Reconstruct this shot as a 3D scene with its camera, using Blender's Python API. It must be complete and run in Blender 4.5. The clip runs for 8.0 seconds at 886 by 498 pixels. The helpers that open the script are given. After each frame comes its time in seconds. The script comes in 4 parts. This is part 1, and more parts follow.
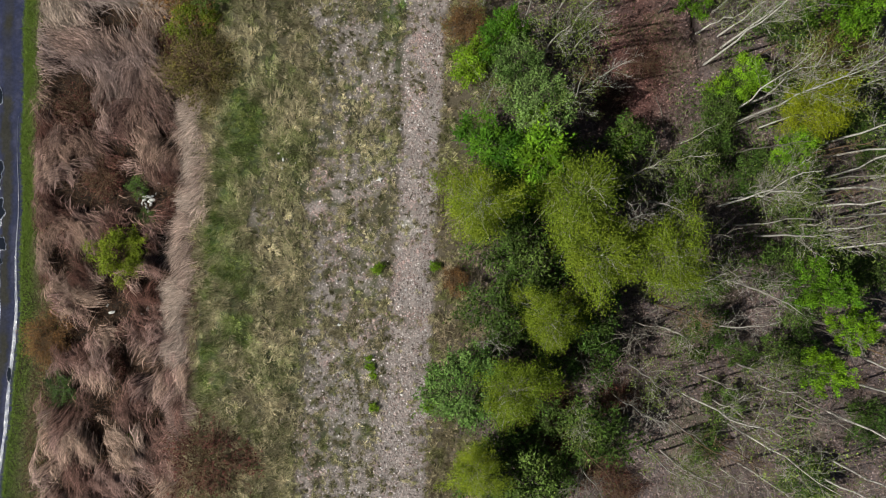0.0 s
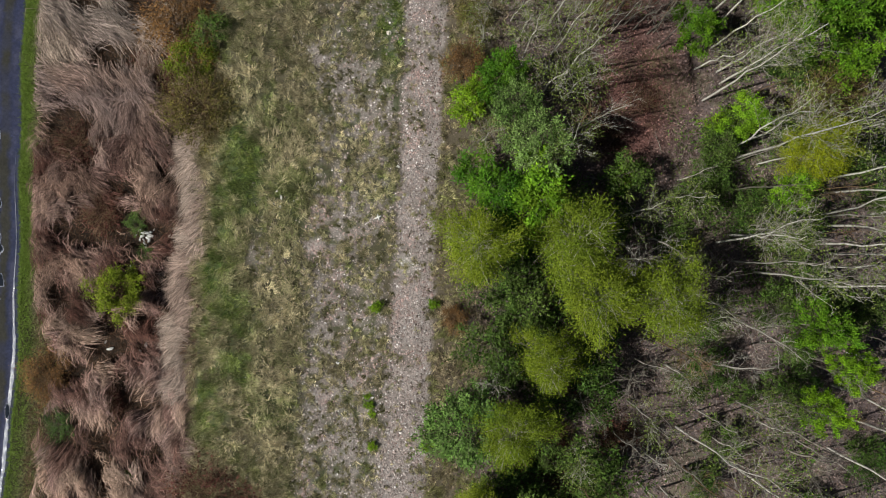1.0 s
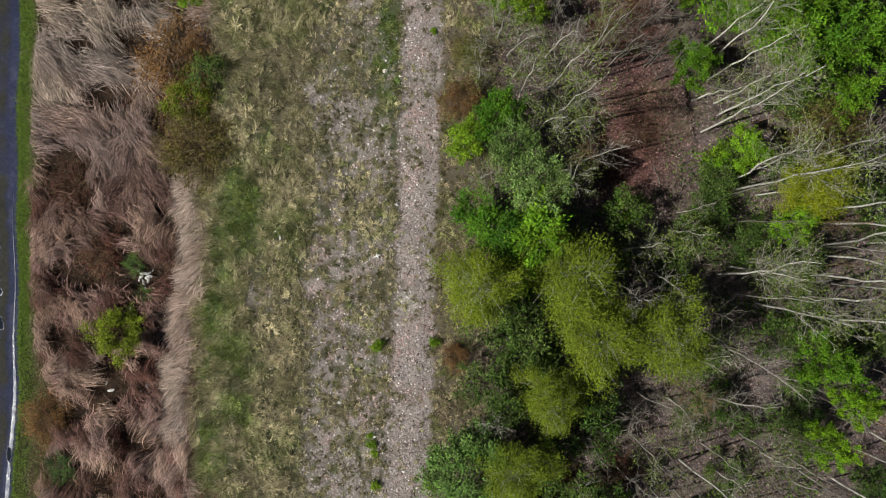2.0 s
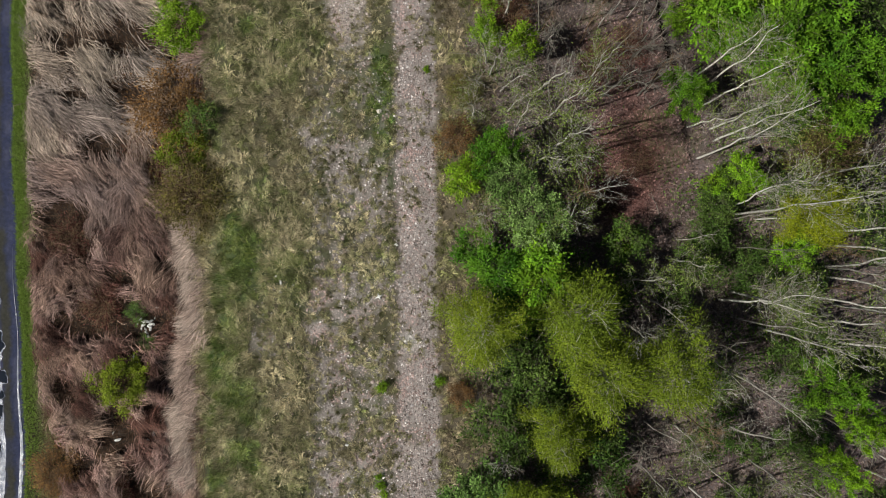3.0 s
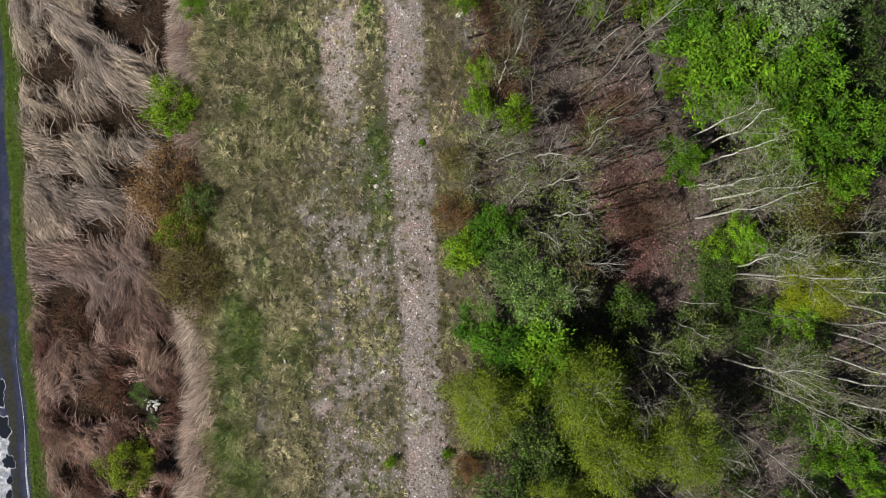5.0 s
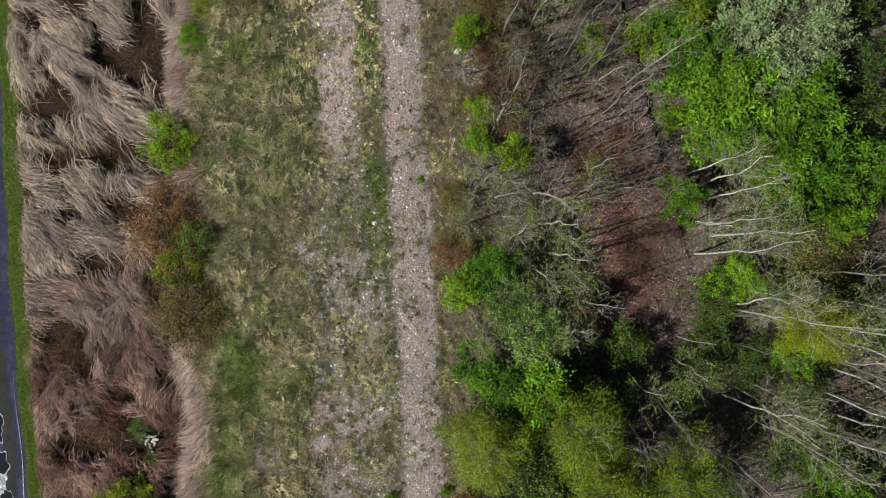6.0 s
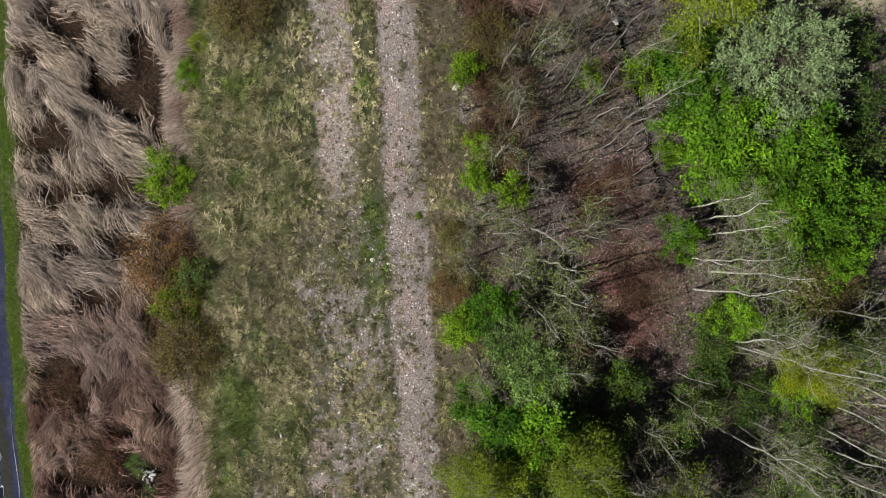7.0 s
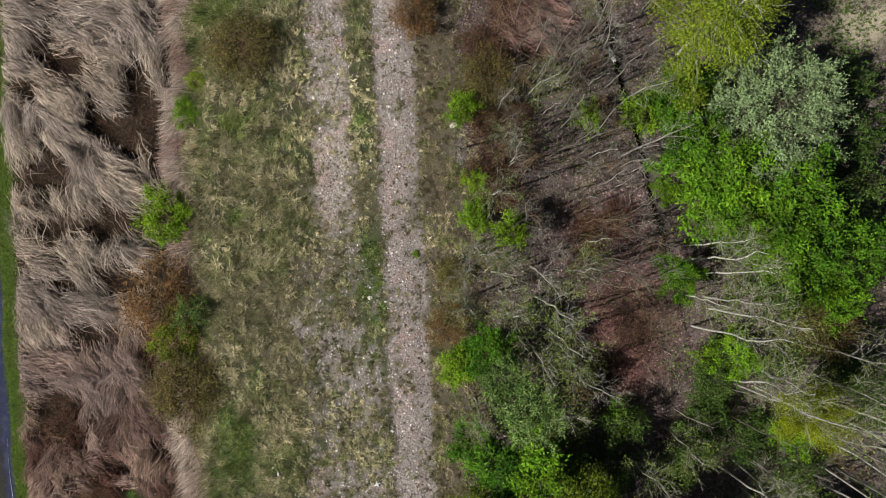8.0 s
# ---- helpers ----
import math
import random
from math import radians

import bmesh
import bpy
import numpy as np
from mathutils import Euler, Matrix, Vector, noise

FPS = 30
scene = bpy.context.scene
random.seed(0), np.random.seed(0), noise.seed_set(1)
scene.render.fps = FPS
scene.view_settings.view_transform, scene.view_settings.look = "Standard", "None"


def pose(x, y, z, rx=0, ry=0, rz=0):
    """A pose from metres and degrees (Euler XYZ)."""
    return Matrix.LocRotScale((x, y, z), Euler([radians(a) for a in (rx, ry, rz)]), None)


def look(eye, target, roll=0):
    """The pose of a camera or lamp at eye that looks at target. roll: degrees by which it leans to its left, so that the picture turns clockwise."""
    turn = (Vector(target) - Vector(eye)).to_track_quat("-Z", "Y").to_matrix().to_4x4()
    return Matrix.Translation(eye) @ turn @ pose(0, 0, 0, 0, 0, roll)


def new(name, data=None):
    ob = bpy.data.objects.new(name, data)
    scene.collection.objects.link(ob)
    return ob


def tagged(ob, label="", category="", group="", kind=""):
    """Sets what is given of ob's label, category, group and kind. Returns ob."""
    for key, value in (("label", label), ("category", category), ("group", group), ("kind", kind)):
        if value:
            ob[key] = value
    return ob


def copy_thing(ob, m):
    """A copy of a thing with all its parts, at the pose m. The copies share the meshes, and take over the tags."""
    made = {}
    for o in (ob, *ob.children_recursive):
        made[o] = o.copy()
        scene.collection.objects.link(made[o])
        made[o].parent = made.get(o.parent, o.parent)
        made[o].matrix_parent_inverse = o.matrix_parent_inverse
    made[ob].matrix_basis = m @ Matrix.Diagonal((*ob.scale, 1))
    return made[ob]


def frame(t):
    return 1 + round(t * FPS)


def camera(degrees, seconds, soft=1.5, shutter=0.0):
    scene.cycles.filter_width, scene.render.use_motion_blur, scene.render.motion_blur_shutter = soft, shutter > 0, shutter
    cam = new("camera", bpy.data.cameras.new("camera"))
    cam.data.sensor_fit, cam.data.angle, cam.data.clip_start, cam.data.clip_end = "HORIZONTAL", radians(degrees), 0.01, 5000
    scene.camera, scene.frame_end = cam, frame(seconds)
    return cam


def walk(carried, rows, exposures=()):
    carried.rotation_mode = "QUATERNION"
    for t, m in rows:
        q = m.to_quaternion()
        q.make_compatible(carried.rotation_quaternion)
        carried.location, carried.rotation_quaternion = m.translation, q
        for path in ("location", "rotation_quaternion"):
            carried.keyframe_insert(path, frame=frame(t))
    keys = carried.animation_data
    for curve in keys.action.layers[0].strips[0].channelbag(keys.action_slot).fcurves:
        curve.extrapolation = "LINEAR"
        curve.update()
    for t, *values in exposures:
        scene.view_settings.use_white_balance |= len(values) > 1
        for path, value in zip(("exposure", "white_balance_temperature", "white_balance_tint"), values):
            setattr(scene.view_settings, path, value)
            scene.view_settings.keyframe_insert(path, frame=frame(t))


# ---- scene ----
# The camera looks straight down and glides along an old railway bank.
cam = camera(62.0, 8.0, soft=1.1)
ROWS = [
    (0.0, -0.403, 0.199, 42.02, 2.86),
    (0.5, -0.420, 1.281, 41.97, 2.85),
    (1.0, -0.435, 2.346, 41.92, 2.76),
    (1.5, -0.470, 3.407, 41.87, 2.40),
    (2.8, -0.535, 6.209, 41.78, 0.09),
    (3.0, -0.550, 6.636, 41.77, -0.53),
    (3.5, -0.565, 7.681, 41.77, -2.17),
    (4.0, -0.558, 8.702, 41.79, -2.74),
    (4.5, -0.544, 9.709, 41.79, -2.77),
    (6.0, -0.305, 12.820, 41.72, -2.83),
    (6.5, -0.207, 13.845, 41.66, -2.82),
    (7.0, -0.103, 14.878, 41.60, -2.84),
    (7.5, 0.028, 15.950, 41.56, -2.84),
    (8.0, 0.144, 17.005, 41.55, -2.86),
]
EXPOSURE, KELVIN, TINT = 0.18, 6450, 7
walk(cam, [(t, pose(x, y, z, 0, 0, yaw)) for t, x, y, z, yaw in ROWS], [(0.0, EXPOSURE, KELVIN, TINT), (8.0, EXPOSURE, KELVIN, TINT)])

# ---- sky and sun ----
SUN_HEIGHT, SHADOW_WAY = 48.0, 18.0
world = bpy.data.worlds.new("spring_sky")
scene.world = world
world.use_nodes = True
sky = world.node_tree.nodes.new("ShaderNodeTexSky")
sky.sky_type, sky.sun_disc = "NISHITA", False
sky.sun_elevation = radians(SUN_HEIGHT)
sky.sun_rotation = math.atan2(-math.cos(radians(SHADOW_WAY)), -math.sin(radians(SHADOW_WAY)))
back = world.node_tree.nodes["Background"]
back.inputs["Strength"].default_value = 0.024
world.node_tree.links.new(sky.outputs["Color"], back.inputs["Color"])
sun = new("sun", bpy.data.lights.new("sun", "SUN"))
sun.data.energy, sun.data.angle, sun.data.color = 4.7, radians(0.6), (1.0, 0.95, 0.88)
sun_way = Vector((math.cos(radians(SUN_HEIGHT)) * math.cos(radians(SHADOW_WAY)), math.cos(radians(SUN_HEIGHT)) * math.sin(radians(SHADOW_WAY)), -math.sin(radians(SUN_HEIGHT))))
sun.matrix_world = look(-60 * sun_way, (0, 0, 0))


# ---- helpers of this scene ----
def ss(a, b, v):
    k = np.clip((v - a) / (b - a), 0, 1)
    return k * k * (3 - 2 * k)


def band(v, a, b, soft):
    return ss(a - soft, a + soft, v) * (1 - ss(b - soft, b + soft, v))


def vnoise(x, y, size, seed=0):
    """Smooth value noise from 0 to 1, with lumps of that size."""
    x, y = np.asarray(x, float) / size, np.asarray(y, float) / size
    i, j = np.floor(x).astype(np.int64), np.floor(y).astype(np.int64)
    fx, fy = x - i, y - j
    fx, fy = fx * fx * (3 - 2 * fx), fy * fy * (3 - 2 * fy)

    def h(a, b):
        n = (a * 374761393 + b * 668265263 + seed * 982451653) & 0xFFFFFFFF
        n = ((n ^ (n >> 13)) * 1274126177) & 0xFFFFFFFF
        return ((n ^ (n >> 16)) & 0xFFFF) / 65535.0

    return (h(i, j) * (1 - fx) + h(i + 1, j) * fx) * (1 - fy) + (h(i, j + 1) * (1 - fx) + h(i + 1, j + 1) * fx) * fy


def fnoise(x, y, size, seed=0):
    return 0.5 * vnoise(x, y, size, seed) + 0.3 * vnoise(x, y, size / 2.1, seed + 1) + 0.2 * vnoise(x, y, size / 4.3, seed + 2)


def trench_x(y):
    return 16.69 - 0.211 * y + 0.07 * np.sin(y * 0.9)


def ditch_x(y):
    return -17.2 + 1.5 * ss(5, 30, y) + 0.3 * np.sin(y * 0.5)


def road_edge(y):
    return -25.75 - 0.55 * ss(-6, 14, y) - 0.45 * ss(-7, -15, y) + 0.06 * np.sin(y * 0.9)


def ground_z(x, y):
    """The bank's height: rails once lay at 0, the reeds and the wood lie lower."""
    x, y = np.asarray(x, float), np.asarray(y, float)
    z = -2.6 * (1 - ss(-17.0, -12.3, x)) - 1.4 * ss(0.8, 7.0, x)
    wild = np.clip(ss(-11.5, -13.5, x) * ss(-26.0, -24.5, x) + ss(1.0, 5.0, x), 0, 1)
    z = z + wild * 0.35 * (fnoise(x, y, 2.6, 5) - 0.5) + 0.06 * (vnoise(x, y, 0.8, 9) - 0.5) * ss(-25.6, -24.8, x)
    z = z - (0.2 + 0.4 * ss(15, 20, y)) * np.exp(-((x - ditch_x(y)) / 0.55) ** 2)
    z = z - 0.5 * np.exp(-((x - trench_x(y)) / 0.2) ** 4) * ss(8, 17, y)
    z = z - 0.05 * (band(x, -3.2, -1.0, 0.3) + 0.6 * band(x, -7.0, -4.6, 0.3))
    return z


def mesh_of(name, verts, tris, tint=None, mats=(), smooth=False):
    """A mesh of triangles from arrays, with a colour a vertex."""
    me = bpy.data.meshes.new(name)
    verts, tris = np.asarray(verts, np.float32), np.asarray(tris, np.int32)
    me.vertices.add(len(verts))
    me.vertices.foreach_set("co", verts.ravel())
    me.loops.add(tris.size)
    me.loops.foreach_set("vertex_index", tris.ravel())
    me.polygons.add(len(tris))
    me.polygons.foreach_set("loop_start", np.arange(0, tris.size, 3, dtype=np.int32))
    if smooth:
        me.polygons.foreach_set("use_smooth", np.ones(len(tris), dtype=bool))
    if tint is not None:
        a = me.attributes.new("tint", "FLOAT_COLOR", "POINT")
        a.data.foreach_set("color", np.concatenate([tint, np.ones((len(tint), 1))], 1).astype(np.float32).ravel())
    for m in mats:
        me.materials.append(m)
    me.update()
    me.validate()
    return me


class Heap:
    """Gathers pieces of geometry for one mesh."""

    def __init__(self):
        self.v, self.f, self.c, self.n = [], [], [], 0

    def add(self, v, f, c=None):
        v = np.asarray(v, float).reshape(-1, 3)
        self.v.append(v)
        self.f.append(np.asarray(f, int).reshape(-1, 3) + self.n)
        self.c.append(np.broadcast_to(np.asarray((1, 1, 1) if c is None else c, float), v.shape))
        self.n += len(v)

    def mesh(self, name, mat, smooth=False):
        return mesh_of(name, np.concatenate(self.v), np.concatenate(self.f), np.concatenate(self.c), [mat], smooth)


def tube(heap, pts, radii, sides=4, c=None):
    pts = np.asarray(pts, float)
    d = np.gradient(pts, axis=0)
    d /= np.linalg.norm(d, axis=1)[:, None] + 1e-9
    ref = np.where(np.abs(d[:, 2:3]) > 0.9, np.array([[1.0, 0, 0]]), np.array([[0, 0, 1.0]]))
    a = np.cross(d, ref)
    a /= np.linalg.norm(a, axis=1)[:, None] + 1e-9
    b = np.cross(d, a)
    w = np.arange(sides) * 2 * np.pi / sides
    r = np.asarray(radii, float)[:, None, None]
    v = pts[:, None, :] + r * (np.cos(w)[None, :, None] * a[:, None, :] + np.sin(w)[None, :, None] * b[:, None, :])
    k, f = len(pts), []
    for i in range(k - 1):
        for j in range(sides):
            p, q = i * sides + j, i * sides + (j + 1) % sides
            f += [(p, q, q + sides), (p, q + sides, p + sides)]
    top = (k - 1) * sides
    f += [(top, top + j, top + j + 1) for j in range(1, sides - 1)]
    heap.add(v.reshape(-1, 3), f, c)


def leaves(heap, at, width, length, rng, up=0.7, c=None, way=None):
    """Small pointed leaves round the points at, facing mostly up."""
    n = len(at)
    nor = rng.normal(size=(n, 3)) + np.array([0, 0, up * 1.6])
    nor /= np.linalg.norm(nor, axis=1)[:, None]
    a = np.cross(nor, rng.normal(size=(n, 3)))
    if way is not None:
        a = way / (np.linalg.norm(way, axis=-1, keepdims=True) + 1e-9) + rng.normal(0, 0.4, (n, 3))
        a = a - nor * (a * nor).sum(1)[:, None]
    a /= np.linalg.norm(a, axis=1)[:, None] + 1e-9
    b = np.cross(nor, a)
    s = rng.uniform(0.7, 1.3, (n, 1))
    l, w = a * length * s / 2, b * width * s / 2
    v = np.stack([at - l + w, at - l - w + nor * width * 0.3, at + l], 1)
    heap.add(v.reshape(-1, 3), np.arange(3 * n).reshape(-1, 3), c)


def blades(heap, base, way, length, rise, width, tint):
    """Bent blades: from base, over a knee, to a tip that lies way * length further on."""
    n = len(base)
    side = np.stack([-way[:, 1], way[:, 0], np.zeros(n)], 1)
    w3 = np.concatenate([way, np.zeros((n, 1))], 1)
    z = np.array([[0, 0, 1.0]])
    L, H, Wd = length[:, None], rise[:, None], width[:, None]
    mid = base + w3 * L * 0.45 + z * H
    tip = base + w3 * L + z * H * 0.75
    v = np.stack([base - side * Wd / 2, base + side * Wd / 2, mid - side * Wd * 0.45, mid + side * Wd * 0.45, tip], 1)
    i = np.arange(n)[:, None] * 5
    f = np.concatenate([i + [0, 1, 3], i + [0, 3, 2], i + [2, 3, 4]], 0)
    heap.add(v.reshape(-1, 3), f, np.repeat(tint, 5, axis=0))


def spikes(heap, base, way, length, rise, width, tint):
    """Short straight blades, one triangle each."""
    n = len(base)
    side = np.stack([-way[:, 1], way[:, 0], np.zeros(n)], 1) * width[:, None] / 2
    tip = base + np.concatenate([way * length[:, None], rise[:, None]], 1)
    heap.add(np.stack([base - side, base + side, tip], 1).reshape(-1, 3), np.arange(3 * n).reshape(-1, 3), np.repeat(tint, 3, axis=0))


def part(name, heap, mat, parent, label="", smooth=False):
    ob = new(name, heap.mesh(name, mat, smooth))
    ob.parent = parent
    return tagged(ob, label) if label else ob


# ---- materials ----
def nodes_of(name):
    m = bpy.data.materials.new(name)
    m.use_nodes = True
    nt = m.node_tree
    return m, nt, nt.nodes["Principled BSDF"], lambda kind: nt.nodes.new("ShaderNode" + kind)


def noise_node(nt, add, scale, detail=3.0, rough=0.6):
    n = add("TexNoise")
    n.inputs["Scale"].default_value, n.inputs["Detail"].default_value, n.inputs["Roughness"].default_value = scale, detail, rough
    geo = add("NewGeometry")
    nt.links.new(geo.outputs["Position"], n.inputs["Vector"])
    return n.outputs["Fac"]


def remap(nt, add, value, a, b, c, d):
    n = add("MapRange")
    for k, v in zip((1, 2, 3, 4), (a, b, c, d)):
        n.inputs[k].default_value = v
    nt.links.new(value, n.inputs[0])
    return n.outputs[0]


def times(nt, add, p, q):
    n = add("Math")
    n.operation = "MULTIPLY"
    for k, v in ((0, p), (1, q)):
        if isinstance(v, float):
            n.inputs[k].default_value = v
        else:
            nt.links.new(v, n.inputs[k])
    return n.outputs[0]


def shade(nt, add, colour, value):
    """The colour with its brightness multiplied by value."""
    n = add("VectorMath")
    n.operation = "SCALE"
    nt.links.new(colour, n.inputs[0])
    nt.links.new(value, n.inputs["Scale"])
    return n.outputs[0]


def bump(nt, add, bsdf, height, strength, dist):
    n = add("Bump")
    n.inputs["Strength"].default_value, n.inputs["Distance"].default_value = strength, dist
    nt.links.new(height, n.inputs["Height"])
    nt.links.new(n.outputs["Normal"], bsdf.inputs["Normal"])


def plant_material(name, colour=None, spread=0.35, through_light=0.0, rough=0.75, tree_spread=0.0, yellow=None):
    """Blades, leaves and twigs: the vertex tint or one colour, varied from piece to piece."""
    m, nt, bsdf, add = nodes_of(name)
    if colour is None:
        src = add("Attribute")
        src.attribute_name = "tint"
        col = src.outputs["Color"]
    else:
        rgb = add("RGB")
        rgb.outputs[0].default_value = (*colour, 1)
        src = add("Attribute")
        src.attribute_name = "tint"
        col = shade(nt, add, rgb.outputs[0], src.outputs["Fac"])
    geo = add("NewGeometry")
    if yellow:
        mix = add("Mix")
        mix.data_type = "RGBA"
        mix.inputs["B"].default_value = (*yellow, 1)
        info = add("ObjectInfo")
        wave = noise_node(nt, add, 0.9, 2.0)
        k = add("Math")
        k.operation = "ADD"
        nt.links.new(times(nt, add, info.outputs["Random"], 0.5), k.inputs[0])
        nt.links.new(remap(nt, add, wave, 0.3, 0.7, 0.0, 0.5), k.inputs[1])
        nt.links.new(k.outputs[0], mix.inputs["Factor"])
        nt.links.new(rgb.outputs[0], mix.inputs["A"])
        col = shade(nt, add, mix.outputs["Result"], src.outputs["Fac"])
    f = remap(nt, add, geo.outputs["Random Per Island"], 0, 1, 1 - spread, 1 + spread)
    if tree_spread:
        info = add("ObjectInfo")
        f = times(nt, add, f, remap(nt, add, info.outputs["Random"], 0, 1, 1 - tree_spread, 1 + tree_spread))
    col = shade(nt, add, col, f)
    nt.links.new(col, bsdf.inputs["Base Color"])
    bsdf.inputs["Roughness"].default_value = rough
    bsdf.inputs["Specular IOR Level"].default_value = 0.12
    if through_light:
        tr = add("BsdfTranslucent")
        nt.links.new(col, tr.inputs["Color"])
        mx = add("MixShader")
        mx.inputs[0].default_value = through_light
        nt.links.new(bsdf.outputs[0], mx.inputs[1])
        nt.links.new(tr.outputs[0], mx.inputs[2])
        nt.links.new(mx.outputs[0], nt.nodes["Material Output"].inputs["Surface"])
    return m


def bark_material(name, colour, dark, scale):
    m, nt, bsdf, add = nodes_of(name)
    mix = add("Mix")
    mix.data_type = "RGBA"
    mix.inputs["A"].default_value, mix.inputs["B"].default_value = (*colour, 1), (*dark, 1)
    n = noise_node(nt, add, scale, 4.0, 0.7)
    nt.links.new(remap(nt, add, n, 0.5, 0.68, 0, 1), mix.inputs["Factor"])
    info = add("ObjectInfo")
    nt.links.new(shade(nt, add, mix.outputs["Result"], remap(nt, add, info.outputs["Random"], 0, 1, 0.65, 1.2)), bsdf.inputs["Base Color"])
    bsdf.inputs["Roughness"].default_value = 0.85
    bump(nt, add, bsdf, n, 0.4, 0.02)
    return m


def surface_material(name, fine=9.0, coarse=1.2, low=0.65, high=1.35, rough=0.95, relief=0.05, colour=None, grain=45.0):
    """Soil, gravel, stone: the vertex tint or one colour under grain and stains."""
    m, nt, bsdf, add = nodes_of(name)
    if colour is None:
        src = add("Attribute")
        src.attribute_name = "tint"
        col = src.outputs["Color"]
    else:
        rgb = add("RGB")
        rgb.outputs[0].default_value = (*colour, 1)
        col = rgb.outputs[0]
    a, b, c = noise_node(nt, add, fine, 4.0, 0.7), noise_node(nt, add, coarse, 3.0), noise_node(nt, add, grain, 2.0, 0.7)
    f = times(nt, add, remap(nt, add, a, 0.3, 0.7, low, high), remap(nt, add, b, 0.3, 0.7, 0.85, 1.15))
    f = times(nt, add, f, remap(nt, add, c, 0.3, 0.7, low, high))
    nt.links.new(shade(nt, add, col, f), bsdf.inputs["Base Color"])
    bsdf.inputs["Roughness"].default_value = rough
    bsdf.inputs["Specular IOR Level"].default_value = 0.3
    bump(nt, add, bsdf, a, 0.6, relief)
    return m


MAT_GROUND = surface_material("ground_cover")
MAT_GRASS = plant_material("grass_blades", spread=0.55, through_light=0.15)
MAT_REED = plant_material("dry_reed", spread=0.6, through_light=0.05)
MAT_LITTER = plant_material("fallen_leaves", spread=0.5)
MAT_STONE = plant_material("track_ballast", spread=0.65, rough=0.9)
LEAF = {
    "yellow": plant_material("leaf_yellow_green", (0.15, 0.222, 0.02), 0.3, 0.2, 0.7, 0.15, (0.21, 0.258, 0.02)),
    "green": plant_material("leaf_fresh_green", (0.060, 0.18, 0.014), 0.35, 0.16, 0.6, 0.25, (0.165, 0.29, 0.012)),
    "lime": plant_material("leaf_lime_green", (0.11, 0.24, 0.014), 0.3, 0.16, 0.6, 0.15, (0.19, 0.30, 0.014)),
    "silver": plant_material("leaf_grey_green", (0.205, 0.28, 0.13), 0.42, 0.16, 0.6, 0.15),
    "mixed": plant_material("leaf_silvered_green", (0.09, 0.195, 0.03), 0.6, 0.16, 0.6, 0.15, (0.185, 0.265, 0.085)),
    "dark": plant_material("leaf_dark_green", (0.05, 0.115, 0.018), 0.6, 0.16, 0.55, 0.25, (0.10, 0.14, 0.03)),
    "haze": plant_material("leaf_bud_green", (0.165, 0.215, 0.05), 0.4, 0.2, 0.7, 0.25),
    "maroon": plant_material("bramble_leaf", (0.105, 0.04, 0.032), 0.6, 0.1, 0.8, 0.2),
    "brown": plant_material("leaf_olive_brown", (0.205, 0.112, 0.042), 0.5, 0.2, 0.7, 0.15),
    "olive": plant_material("leaf_olive", (0.165, 0.135, 0.04), 0.5, 0.2, 0.7, 0.15, (0.12, 0.125, 0.03)),
    "gold": plant_material("leaf_golden_green", (0.235, 0.275, 0.012), 0.25, 0.16, 0.7, 0.1),
}
MAT_BIRCH = bark_material("birch_bark", (0.58, 0.56, 0.51), (0.2, 0.185, 0.155), 5.0)
MAT_LIMB = bark_material("pale_limb_bark", (0.43, 0.405, 0.36), (0.2, 0.18, 0.15), 1.2)
# Darkened so gaps in leafy crowns look shaded; the ground sticks are simply dark.
MAT_SHADE_TWIG = bark_material("shade_dark_twigs", (0.10, 0.085, 0.06), (0.05, 0.042, 0.032), 4.0)
MAT_GREY = bark_material("grey_bark", (0.21, 0.19, 0.16), (0.08, 0.07, 0.056), 3.0)
MAT_BROWN = bark_material("brown_twigs", (0.18, 0.115, 0.06), (0.06, 0.04, 0.03), 8.0)
MAT_ROAD = surface_material("wet_asphalt", 6.0, 0.7, 0.75, 1.25, 0.85, 0.01, None, 60.0)
MAT_ROAD.node_tree.nodes["Principled BSDF"].inputs["Specular IOR Level"].default_value = 0.12
# The bluish base colour stands in for sky reflected by the film.
MAT_FILM = surface_material("wet_film", 9.0, 2.0, 0.6, 1.5, 0.4, 0.03, (0.07, 0.085, 0.135), 30.0)
film = MAT_FILM.node_tree
film.links.new(remap(film, lambda kind: film.nodes.new("ShaderNode" + kind), noise_node(film, lambda kind: film.nodes.new("ShaderNode" + kind), 4.0, 4.0, 0.75), 0.36, 0.62, 0.2, 0.62), film.nodes["Principled BSDF"].inputs["Roughness"])
film.nodes["Principled BSDF"].inputs["Specular IOR Level"].default_value = 0.6
MAT_WHITE = surface_material("pale_scrap", 5.0, 1.0, 0.85, 1.1, 0.7, 0.01, (0.62, 0.62, 0.6))
MAT_PALE_STONE = surface_material("pale_stone", 8.0, 2.0, 0.8, 1.15, 0.85, 0.02, (0.55, 0.52, 0.45))


def water_material():
    m, nt, bsdf, add = nodes_of("puddle_water")
    bsdf.inputs["Base Color"].default_value = (0.012, 0.016, 0.024, 1)
    bsdf.inputs["Roughness"].default_value = 0.04
    bsdf.inputs["IOR"].default_value = 1.33
    bump(nt, add, bsdf, noise_node(nt, add, 5.0, 2.0), 0.05, 0.01)
    return m


MAT_WATER = water_material()

